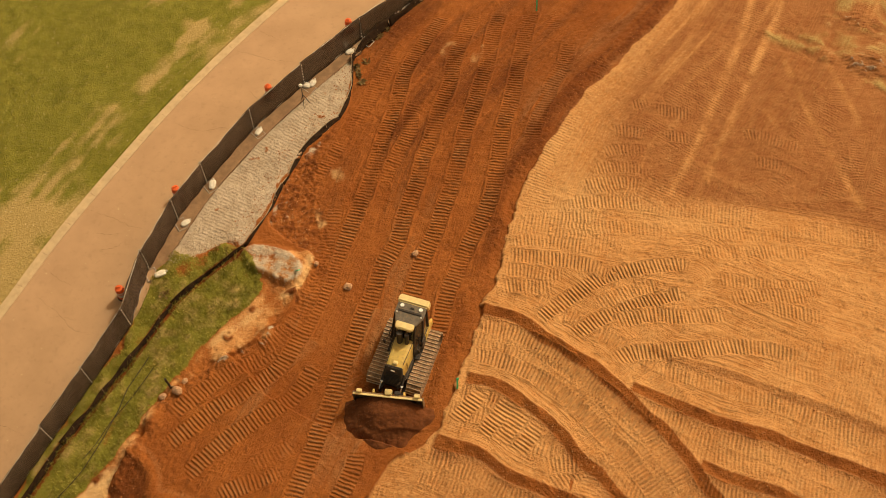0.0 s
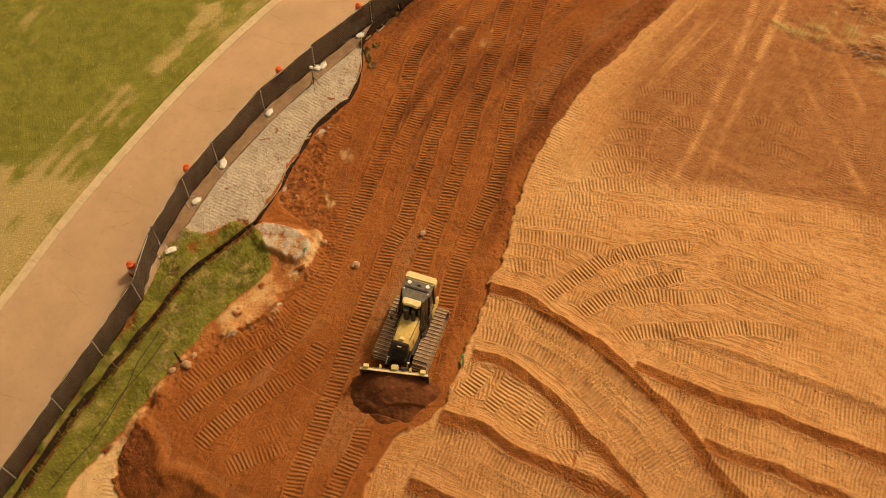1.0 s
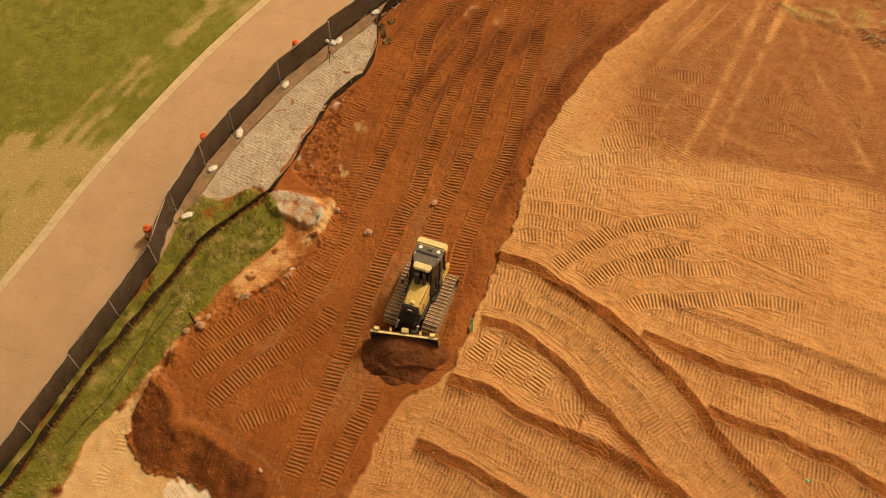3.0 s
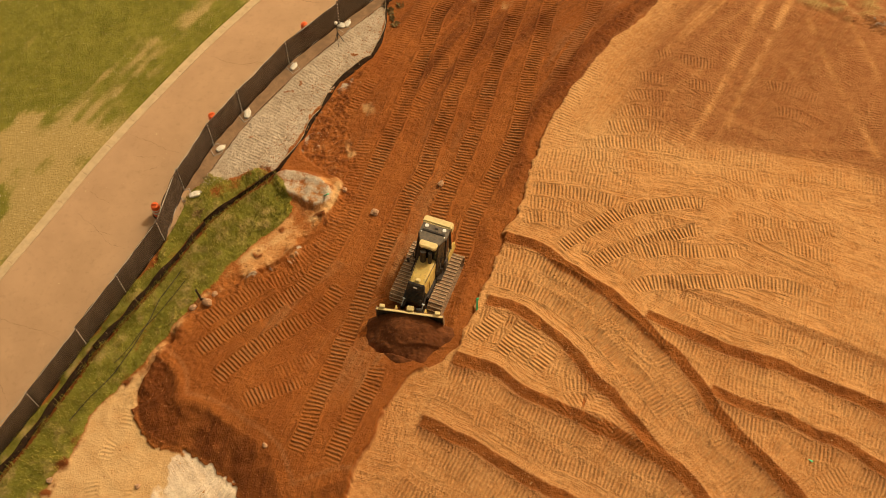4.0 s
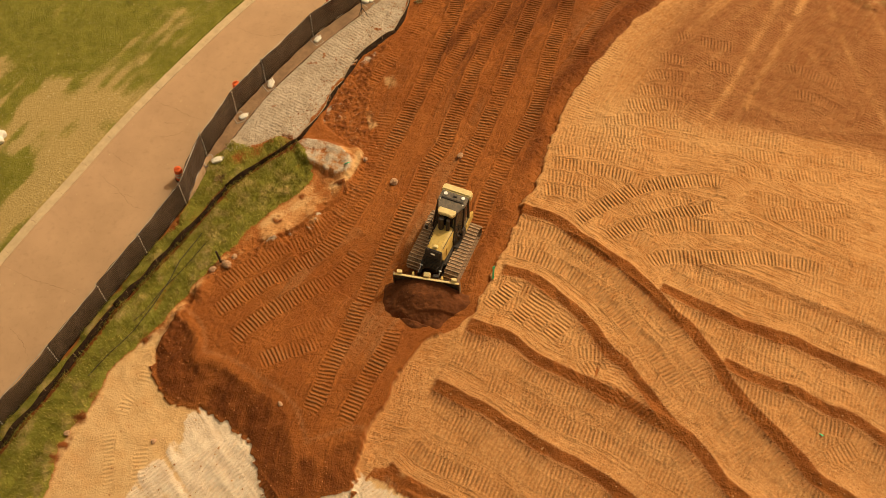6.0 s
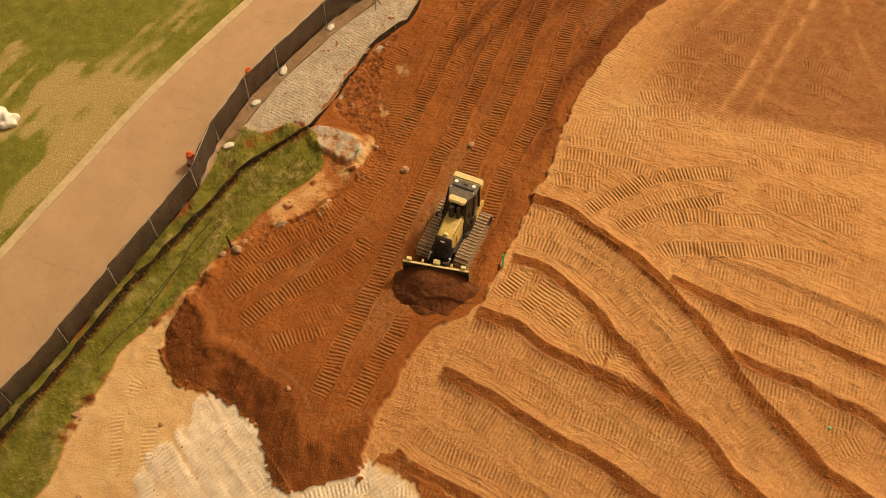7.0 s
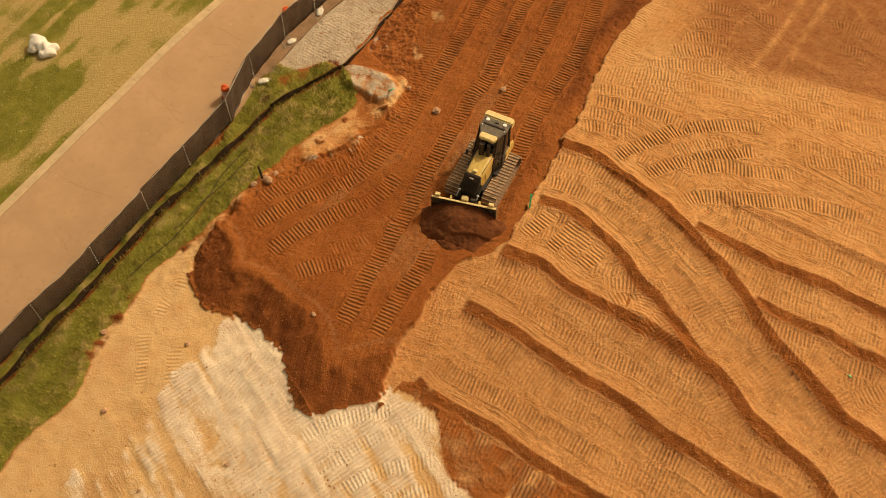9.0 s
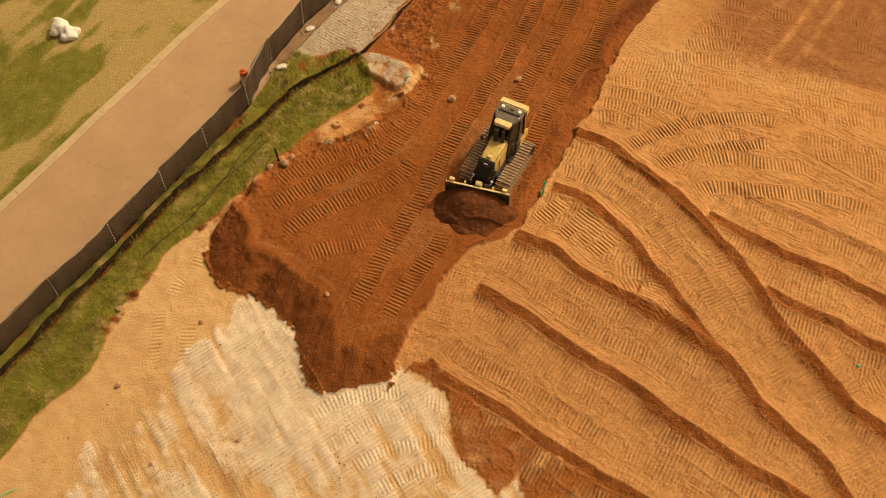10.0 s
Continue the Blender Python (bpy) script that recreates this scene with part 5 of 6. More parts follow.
# ---- silt fence ----
def silt_run(points, seed, lettered):
    """A length of low black cloth on wooden stakes, slumped and half buried."""
    r = random.Random(seed)
    line = spline(points, 0.25)
    ob = empty("silt_fence", pose(*points[0], ground_at(*points[0])), "low black silt fence cloth on wooden stakes, sagging into the soil", "silt fence", "silt fence lengths")
    origin = Vector((*points[0], ground_at(*points[0])))
    side = offset(line, 1.0) - line
    verts, faces, rows = [], [], 5
    ph = r.uniform(0, 9)
    for i, (p, s) in enumerate(zip(line, side)):
        g = ground_at(*p)
        tall = (0.30 if p[1] < 7 else 0.13 if p[1] < 20 else 0.55) + 0.08 * math.sin(i * 0.31 + ph) + 0.05 * math.sin(i * 0.9)
        tilt = 0.08 + (0.12 if p[1] > 3 else 0.03) * math.sin(i * 0.17 + ph)
        for j in range(rows):
            v = j / (rows - 1)
            out = tilt * v + 0.04 * math.sin(v * 5 + i * 0.7) - 0.10 * (1 - v)
            verts.append(Vector((p[0] + s[0] * out, p[1] + s[1] * out, g + tall * v - 0.03)) - origin)
    for i in range(len(line) - 1):
        for j in range(rows - 1):
            k = i * rows + j
            faces.append((k, k + rows, k + rows + 1, k + 1))
    cloth = mesh_object("cloth", verts, faces, SILT, ob, True)
    cloth.modifiers.new("thickness", "SOLIDIFY").thickness = 0.02
    hem = [v for v, p in zip(verts[rows - 1::rows], line) if 7.5 < p[1] < 21.5]
    if len(hem) > 3:
        bm = bmesh.new()
        for a, b in zip(hem[:-1], hem[1:]):
            tube(bm, a, b, 0.028, sides=5)
        part("folded_hem", bm, HEM, ob, "pale worn hem of the cloth")
    for i in range(4, len(line), 9):
        p, s = line[i], side[i]
        g = ground_at(*p)
        bm = bmesh.new()
        a = Vector((p[0] + 0.03, p[1], g - 0.05)) - origin
        b = a + Vector((r.uniform(-0.06, 0.06) + s[0] * 0.1, r.uniform(-0.06, 0.06) + s[1] * 0.1, r.uniform(0.40, 0.58)))
        tube(bm, a, b, 0.022, 0.018, 4)
        part("stake", bm, WOOD, ob)
    if lettered:
        for i in range(3, len(line) - 8, 12):
            for k in range(6):
                p, s = line[i + k], side[i + k]
                g = ground_at(*p)
                d = (line[i + k + 1] - p) / np.linalg.norm(line[i + k + 1] - p) * 0.09
                o = s * 0.20
                lo, hi = 0.14, 0.40
                quad = [Vector((p[0] + o[0] - d[0], p[1] + o[1] - d[1], g + lo)), Vector((p[0] + o[0] + d[0], p[1] + o[1] + d[1], g + lo)),
                        Vector((p[0] + o[0] + d[0], p[1] + o[1] + d[1], g + hi)), Vector((p[0] + o[0] - d[0], p[1] + o[1] - d[1], g + hi))]
                mesh_object("printed_bar", [q - origin for q in quad], [(0, 1, 2, 3)], WHITE, ob)
    return ob


for k in range(0, len(SILT_LINE) - 1, 2):
    silt_run(SILT_LINE[k:k + 3], 200 + k, k < 4)


# ---- stakes, posts, tripod, stones ----
def lath(x, y, tall, rx, ry, color, label):
    ob = empty("survey_stake", stand(x, y) @ pose(0, 0, 0, rx, ry, 20), label, "survey stake")
    bm = bmesh.new()
    prism(bm, [(-0.05, -0.1), (0.05, -0.1), (0.05, tall), (-0.05, tall)], -0.012, 0.012, "y", 0.004)
    part("lath", bm, color, ob)
    bm = bmesh.new()
    box(bm, (-0.07, -0.03, tall * 0.80), (0.07, 0.03, tall * 0.97), 0.01)
    part("ribbon", bm, GREEN_PAINT, ob)
    return ob


lath(2.55, -2.45, 1.15, -4, 3, GREEN_PAINT, "green painted survey lath standing at the edge of the cut")
lath(9.5, 24.2, 1.25, 2, -2, GREEN_PAINT, "green painted survey lath standing on the far earth")
lath(-5.8, 4.85, 0.5, 30, 25, GREEN_PAINT, "short green survey stake leaning on the gravel heap")
lath(18.6, -10.8, 0.18, 60, 20, GREEN_PAINT, "short green survey stake lying in loose tan soil")
lath(-22.6, -20.1, 1.0, 20, -75, GREEN_PAINT, "pale green stake lying at the edge of the grass")


def broken_post(x, y):
    ob = empty("broken_post", stand(x, y), "short dark broken post in a small spoil heap", "post")
    bm = bmesh.new()
    tube(bm, (0, 0, -0.1), (-0.10, 0.08, 0.95), 0.075, 0.055, 9)
    part("shaft", bm, BLACK, ob)
    bm = bmesh.new()
    tube(bm, (-0.02, 0.0, 0.2), (0.30, -0.12, 0.34), 0.04, 0.03, 7)
    part("stub", bm, WOOD, ob)
    return ob


broken_post(-12.3, -1.2)


def tripod(x, y):
    ob = empty("survey_tripod", stand(x, y), "white survey receiver on a black tripod standing on gravel", "tripod")
    for k in range(3):
        a = k * 2.1 + 0.4
        bm = bmesh.new()
        tube(bm, (0.33 * math.cos(a), 0.33 * math.sin(a), 0.0), (0.04 * math.cos(a), 0.04 * math.sin(a), 0.85), 0.018, 0.025, 7)
        part("leg", bm, BLACK, ob)
    bm = bmesh.new()
    tube(bm, (0, 0, 0.7), (0, 0, 1.75), 0.022)
    part("pole", bm, BLACK, ob)
    bm = bmesh.new()
    tube(bm, (0, 0, 1.75), (0, 0, 1.82), 0.10, 0.12, 16)
    tube(bm, (0, 0, 1.82), (0, 0, 1.90), 0.12, 0.06, 16)
    part("receiver", bm, WHITE, ob, "white domed receiver")
    return ob


tripod(-5.5, 16.8)


def lump(size, seed, flat=0.7, rough=0.35, sub=2):
    bm = bmesh.new()
    bmesh.ops.create_icosphere(bm, subdivisions=sub, radius=1.0)
    off = Vector((seed * 1.3, seed * 2.1, seed * 0.7))
    for v in bm.verts:
        c = v.co.copy()
        k = 1 + rough * noise.noise(c * 1.3 + off) + 0.5 * rough * noise.noise(c * 3.1 + off)
        v.co = Vector((c.x * k, c.y * k * 0.85, c.z * k * flat)) * size
    return bm


for k, (x, y, s) in enumerate([(-3.0, 3.9, 0.25), (0.75, 5.65, 0.20), (-4.7, 5.4, 0.16), (-11.9, -1.5, 0.28), (-12.7, -1.7, 0.22), (-11.6, -0.9, 0.18), (-8.2, -9.6, 0.14), (-19.3, -10.6, 0.18), (-14.7, -11.1, 0.15), (-18.4, -14.7, 0.17), (-15.8, -18.5, 0.10), (-11.6, -17.1, 0.13)]):
    rock = part("stone", lump(s, 30 + k), STONE, None, "rough brown stone lying on the bare earth")
    rock.matrix_world = stand(x, y, 50 * k, s * 0.35)
    tagged(rock, category="stone", group="loose stones")


# white bundle on the lawn
bm = bmesh.new()
for k, (x, y, z, s) in enumerate([(0, 0, 0.30, 0.42), (0.42, -0.12, 0.26, 0.36), (0.80, -0.30, 0.20, 0.30), (0.55, -0.52, 0.16, 0.24), (-0.10, -0.38, 0.18, 0.24), (0.85, 0.05, 0.2, 0.24)]):
    tmp = lump(s, 60 + k, 0.8, 0.4, 3)
    bmesh.ops.translate(tmp, verts=tmp.verts, vec=(x, y, z))
    me = bpy.data.meshes.new("tmp")
    tmp.to_mesh(me)
    tmp.free()
    bm.from_mesh(me)
    bpy.data.meshes.remove(me)
bundle = part("plastic_sheet", bm, WHITE, None, "crumpled white plastic sheet lying on the lawn", True)
bundle.matrix_world = stand(-28.2, 8.5, -15) @ Matrix.Scale(1.3, 4)
knit = bundle.modifiers.new("fuse", "REMESH")
knit.mode, knit.voxel_size = "VOXEL", 0.06
soften = bundle.modifiers.new("soften", "SMOOTH")
soften.iterations = 3
tagged(bundle, category="plastic sheet")


def hose(points, radius):
    line = spline(points, 0.4)
    ob = empty("hose", stand(*points[0]), "thin black hose lying in the rough grass", "hose", "hoses in the grass")
    origin = ob.matrix_world.translation.copy()
    pts = [Vector((x, y, ground_at(x, y) + 0.07)) - origin for x, y in line]
    bm = bmesh.new()
    rings = []
    for k, p in enumerate(pts):
        d = (pts[min(k + 1, len(pts) - 1)] - pts[max(k - 1, 0)]).normalized()
        side = d.cross(Vector((0, 0, 1))).normalized()
        up = side.cross(d)
        rings.append([bm.verts.new(p + radius * (side * math.cos(a) + up * math.sin(a))) for a in (i * math.pi / 3 for i in range(6))])
    for a, b in zip(rings[:-1], rings[1:]):
        for i in range(6):
            bm.faces.new((a[i], a[(i + 1) % 6], b[(i + 1) % 6], b[i]))
    bm.faces.new(rings[0]), bm.faces.new(list(reversed(rings[-1])))
    bmesh.ops.recalc_face_normals(bm, faces=bm.faces)
    part("tube", bm, RUBBER, ob)


hose([(-13.6, 0.6), (-14.6, -1.0), (-15.0, -2.1), (-15.9, -3.9), (-16.8, -5.4), (-17.9, -6.6), (-18.7, -7.6)], 0.024)
hose([(-13.3, 0.0), (-14.1, -1.2), (-15.4, -2.8), (-16.1, -3.9), (-16.7, -4.6)], 0.02)


# ---- bulldozer ----
DOZER = pose(-0.04, -0.66, 0, 0, 0, 158.0) @ Matrix.Scale(1.04, 4)
DOZER.translation.z = ground_at(-0.15, -0.65)
dozer = empty("bulldozer", DOZER, "dusty yellow crawler bulldozer with black cab pushing dark soil", "bulldozer")


def track(side):
    """An oval crawler: shoes with raised bars, frame, idler, sprocket and rollers."""
    x0 = side * 1.02
    t = empty("crawler", Matrix.Identity(4), "", "")
    t.parent = dozer
    r, half, mid = 0.45, 1.28, 0.49
    flat = 2 * half
    around = 2 * flat + 2 * math.pi * r
    count = 40
    bm = bmesh.new()
    box(bm, (-0.38, -0.095, -0.015), (0.38, 0.095, 0.018), 0.006)
    shoe_mesh = bpy.data.meshes.new("shoe")
    bm.to_mesh(shoe_mesh)
    bm.free()
    shoe_mesh.materials.append(STEEL)
    bm = bmesh.new()
    box(bm, (-0.378, 0.045, 0.018), (0.378, 0.080, 0.068), 0.006)
    bar_mesh = bpy.data.meshes.new("shoe_bar")
    bm.to_mesh(bar_mesh)
    bm.free()
    bar_mesh.materials.append(GROUSER)
    for k in range(count):
        s = (k + 0.5) / count * around
        if s < flat:
            y, z, a = half - s, mid + r - 0.03 * math.sin(math.pi * s / flat), 0.0
        elif s < flat + math.pi * r:
            b = (s - flat) / r
            y, z, a = -half - r * math.sin(b), mid + r * math.cos(b), b
        elif s < 2 * flat + math.pi * r:
            y, z, a = -half + (s - flat - math.pi * r), mid - r, math.pi
        else:
            b = (s - 2 * flat - math.pi * r) / r
            y, z, a = half + r * math.sin(b), mid - r * math.cos(b), math.pi + b
        m = Matrix.Translation((x0, y, z)) @ Matrix.Rotation(a, 4, "X")
        shoe = new("shoe", shoe_mesh)
        shoe.parent, shoe.matrix_local = t, m
        bar = new("shoe_bar", bar_mesh)
        bar.parent, bar.matrix_local = t, m
    bm = bmesh.new()
    box(bm, (x0 - 0.20, -1.25, 0.28), (x0 + 0.20, 1.25, 0.72), 0.04)
    part("track_frame", bm, BLACK, t)
    for y, rad in ((half, 0.40), (-half, 0.40)):
        bm = bmesh.new()
        tube(bm, (x0 - 0.16, y, mid), (x0 + 0.16, y, mid), rad, sides=20)
        tube(bm, (x0 - 0.22, y, mid), (x0 + 0.22, y, mid), rad * 0.4, sides=14)
        part("idler" if y > 0 else "sprocket", bm, BLACK, t)
    for k in range(6):
        bm = bmesh.new()
        y = -0.95 + 0.38 * k
        tube(bm, (x0 - 0.17, y, 0.20), (x0 + 0.17, y, 0.20), 0.11, sides=12)
        part("roller", bm, STEEL, t)


track(-1), track(1)

bm = bmesh.new()
box(bm, (-0.60, -1.55, 0.42), (0.60, 1.35, 1.05), 0.05)
box(bm, (-0.95, -0.35, 0.50), (0.95, 0.05, 0.72), 0.03)
part("main_frame", bm, BLACK, dozer)


def hood():
    """Engine hood: narrower and lower towards the front, edges rounded."""
    bm = bmesh.new()
    rings = []
    for y, half, top, low in ((-0.20, 0.50, 2.22, 1.02), (0.40, 0.49, 2.20, 1.02), (0.95, 0.46, 2.13, 1.02), (1.28, 0.43, 2.06, 1.02)):
        c = 0.14
        rings.append([bm.verts.new((x, y, z)) for x, z in ((-half, low), (-half, top - c), (-half + c * 0.45, top - c * 0.3), (-half + c * 1.2, top), (half - c * 1.2, top), (half - c * 0.45, top - c * 0.3), (half, top - c), (half, low))])
    for a, b in zip(rings[:-1], rings[1:]):
        for i in range(8):
            bm.faces.new((a[i], a[(i + 1) % 8], b[(i + 1) % 8], b[i]))
    bm.faces.new(rings[0]), bm.faces.new(list(reversed(rings[-1])))
    bmesh.ops.recalc_face_normals(bm, faces=bm.faces)
    ob = part("engine_hood", bm, YELLOW, dozer)
    bm = bmesh.new()
    box(bm, (-0.13, 1.02, 2.07), (0.09, 1.20, 2.21), 0.03)
    part("filler_cap_cover", bm, PALE_YELLOW, ob)
    for sx in (-1, 1):
        bm = bmesh.new()
        box(bm, (sx * 0.475 - 0.03, 0.0, 1.15), (sx * 0.475 + 0.03, 0.85, 1.85), 0.02)
        part("side_door", bm, YELLOW, ob)
        bm = bmesh.new()
        tube(bm, (sx * 0.46, -0.1, 2.17), (sx * 0.40, 1.1, 2.11), 0.018, sides=8)
        part("grab_rail", bm, BLACK, ob)
    return ob


hood()
bm = bmesh.new()
prism(bm, [(1.26, 0.75), (1.80, 0.75), (1.80, 1.05), (1.46, 1.95), (1.36, 2.10), (1.26, 2.10)], -0.44, 0.44, "x", 0.03)
grille = part("grille_housing", bm, BLACK, dozer, "black front grille housing")
for k in range(9):
    bm = bmesh.new()
    z = 1.08 + 0.085 * k
    y = 1.80 - (z - 1.05) * 0.378
    box(bm, (-0.34, y - 0.01, z), (0.34, y + 0.025, z + 0.028), 0.006)
    part("grille_slat", bm, BLACK, grille)
bm = bmesh.new()
box(bm, (-0.10, 1.43, 1.88), (0.12, 1.49, 1.96), 0.01, None)
part("badge", bm, WHITE, grille, "plain white badge bar")
bm = bmesh.new()
box(bm, (-0.42, 1.40, 0.62), (0.42, 1.70, 0.86), 0.05)
part("front_crossmember", bm, BLACK, dozer)

# cab
ROOF_LINE = [(-0.72, -1.62), (0.72, -1.62), (0.74, -1.05), (0.50, -0.52), (-0.50, -0.52), (-0.74, -1.05)]
SILL_LINE = [(-0.78, -1.50), (0.78, -1.50), (0.84, -0.46), (0.54, 0.10), (-0.54, 0.10), (-0.84, -0.46)]
SILL, TOP = 1.45, 3.06
cab = empty("cab", Matrix.Identity(4), "", "")
cab.parent = dozer
bm = bmesh.new()
prism(bm, SILL_LINE, 1.02, SILL, "z", 0.03)
part("cab_base", bm, BLACK, cab)
bm = bmesh.new()
prism(bm, ROOF_LINE, TOP, TOP + 0.12, "z", 0.04)
roof = part("roof", bm, ROOF, cab, "dusty grey cab roof")
Z1 = TOP + 0.115
bm = bmesh.new()
box(bm, (-0.60, -1.22, Z1), (0.60, -1.10, Z1 + 0.05), 0.02)
part("roof_bar", bm, BLACK, roof)
bm = bmesh.new()
box(bm, (-0.16, -1.44, Z1), (0.04, -1.35, Z1 + 0.05), 0.015)
part("hatch_latch", bm, BLACK, roof)
for x in (-0.47, 0.47):
    bm = bmesh.new()
    tube(bm, (x, -1.42, Z1 - 0.005), (x, -1.42, Z1 + 0.06), 0.105, 0.095, 18)
    part("roof_lamp", bm, LAMP, roof, "round white roof lamp")
    bm = bmesh.new()
    tube(bm, (x * 1.3, -1.04, Z1 - 0.005), (x * 1.3, -1.04, Z1 + 0.04), 0.04, 0.03, 10)
    part("roof_bolt", bm, LAMP, roof)
bm = bmesh.new()
box(bm, (-0.78, -2.02, 2.78), (0.78, -1.60, TOP + 0.18), 0.07)
part("roof_air_unit", bm, PALE_YELLOW, cab, "pale yellow air unit across the rear of the roof")
for (x0, y0), (x1, y1) in zip(SILL_LINE, ROOF_LINE):
    bm = bmesh.new()
    tube(bm, (x0 * 0.96, y0 * 0.97, SILL - 0.03), (x1 * 0.95, y1 * 0.97, TOP + 0.02), 0.06, 0.055, 8)
    part("cab_post", bm, BLACK, cab)
for i in range(6):
    (ax, ay), (bx, by) = SILL_LINE[i], SILL_LINE[(i + 1) % 6]
    (cx, cy), (dx, dy) = ROOF_LINE[(i + 1) % 6], ROOF_LINE[i]
    k = 0.94
    quad = [(ax * k, ay * k, SILL), (bx * k, by * k, SILL), (cx * k, cy * k, TOP), (dx * k, dy * k, TOP)]
    pane = mesh_object("window_pane", quad, [(0, 1, 2, 3)], GLASS, cab)
    pane.modifiers.new("thickness", "SOLIDIFY").thickness = 0.012
    if i in (2, 3, 4):
        bm = bmesh.new()
        tube(bm, ((ax + bx) / 2, (ay + by) / 2, SILL), ((ax + bx + cx + dx) / 4, (ay + by + cy + dy) / 4, 2.2), 0.012, sides=6)
        part("wiper", bm, BLACK, cab)
bm = bmesh.new()
box(bm, (-0.26, -1.15, 1.42), (0.26, -0.65, 1.66), 0.06)
box(bm, (-0.26, -1.27, 1.58), (0.26, -1.12, 2.30), 0.06)
part("operator_seat", bm, BLACK, cab)
bm = bmesh.new()
box(bm, (-0.40, -0.25, 1.42), (0.40, -0.08, 1.90), 0.05)
part("dashboard", bm, BLACK, cab)

# fenders, tank and exhaust
for sx in (-1, 1):
    bm = bmesh.new()
    prism(bm, [(-1.95, 1.05), (-1.95, 1.55), (-1.75, 1.66), (-1.05, 1.56), (-0.85, 1.36), (-0.85, 1.05)], sx * 0.70, sx * 0.83, "x", 0.04)
    part("fender", bm, YELLOW, dozer, "yellow rear fender")
    bm = bmesh.new()
    box(bm, (sx * 0.72 - 0.12, -0.42, 1.04), (sx * 0.72 + 0.12, 0.20, 1.10), 0.02)
    part("step_plate", bm, BLACK, dozer)
    bm = bmesh.new()
    tube(bm, (sx * 0.84, -0.35, 1.10), (sx * 0.84, -0.35, 2.0), 0.02, sides=8)
    tube(bm, (sx * 0.84, -0.35, 2.0), (sx * 0.84, -1.2, 1.95), 0.02, sides=8)
    part("handrail", bm, BLACK, dozer)
    bm = bmesh.new()
    box(bm, (sx * 0.88 - 0.10, 0.22, 2.10), (sx * 0.88 + 0.03, 0.30, 2.45), 0.02)
    tube(bm, (sx * 0.74, -0.1, 2.3), (sx * 0.84, 0.26, 2.3), 0.015, sides=6)
    part("mirror", bm, BLACK, dozer)
bm = bmesh.new()
box(bm, (-0.62, -1.95, 1.02), (0.62, -1.55, 1.75), 0.08)
part("fuel_tank", bm, YELLOW, dozer)
bm = bmesh.new()
tube(bm, (-0.20, 0.02, 2.05), (-0.20, -0.10, 2.95), 0.10, sides=14)
tube(bm, (0.16, 0.02, 2.05), (0.16, -0.10, 2.95), 0.15, sides=16)
part("exhaust_stack", bm, BLACK, dozer)
bm = bmesh.new()
prism(bm, [(-0.46, -0.62), (0.46, -0.62), (0.46, -0.34), (0.34, -0.20), (0.12, -0.24), (-0.12, -0.24), (-0.34, -0.20), (-0.46, -0.34)], 2.98, 3.20, "z", 0.04)
part("stack_cover", bm, PALE_YELLOW, dozer, "pale yellow cover over the stacks")
bm = bmesh.new()
box(bm, (-0.62, -2.10, 0.45), (0.62, -1.90, 0.95), 0.05)
part("drawbar", bm, BLACK, dozer)

# blade with its arms and cylinders
BLADE = pose(0.0, 2.24, 0.0, 0, 0, 11.5)
blade = empty("blade", BLADE, "", "")
blade.parent = dozer
HALF = 1.68
arc = [(0.30 - 0.30 * math.sin(a) ** 0.8 + 0.02, 0.04 + 1.14 * k / 10) for k, a in ((k, math.pi * (0.02 + 0.96 * k / 10)) for k in range(11))]
bm = bmesh.new()
prism(bm, arc + [(y - 0.06, z) for y, z in reversed(arc)], -HALF, HALF, "x")
part("moldboard", bm, STEEL, blade, "curved soil-scoured steel moldboard")
bm = bmesh.new()
box(bm, (-HALF, 0.22, 1.16), (HALF, 0.33, 1.21), 0.015)
part("top_edge", bm, PALE_YELLOW, blade, "worn pale yellow top edge")
bm = bmesh.new()
box(bm, (-HALF - 0.02, 0.27, 0.0), (HALF + 0.02, 0.35, 0.17), 0.01)
part("cutting_edge", bm, GROUSER, blade, "polished steel cutting edge")
for sx in (-1, 1):
    bm = bmesh.new()
    box(bm, (sx * 1.40 - 0.13, 0.06, 1.19), (sx * 1.40 + 0.13, 0.24, 1.36), 0.02)
    part("sight_block", bm, PALE_YELLOW, blade, "pale yellow block on the blade top")
    bm = bmesh.new()
    prism(bm, [(-0.02, 0.05), (0.34, 0.05), (0.34, 1.2), (0.12, 1.2)], sx * (HALF + 0.002), sx * (HALF + 0.04), "x", 0.01)
    part("end_plate", bm, STEEL, blade)
    bm = bmesh.new()
    box(bm, (sx * 0.75 - 0.05, -0.12, 0.25), (sx * 0.75 + 0.05, 0.10, 1.05), 0.02)
    part("back_rib", bm, YELLOW, blade)
bm = bmesh.new()
prism(bm, [(-0.20, 0.80), (0.16, 0.95), (0.22, 1.32), (0.02, 1.42), (-0.12, 1.20)], -0.16, 0.16, "x", 0.03)
part("tower", bm, PALE_YELLOW, blade, "pale yellow centre tower behind the blade")
bm = bmesh.new()
box(bm, (-0.62, -0.02, 1.18), (-0.30, 0.16, 1.30), 0.03)
part("hose_block", bm, BLACK, blade)
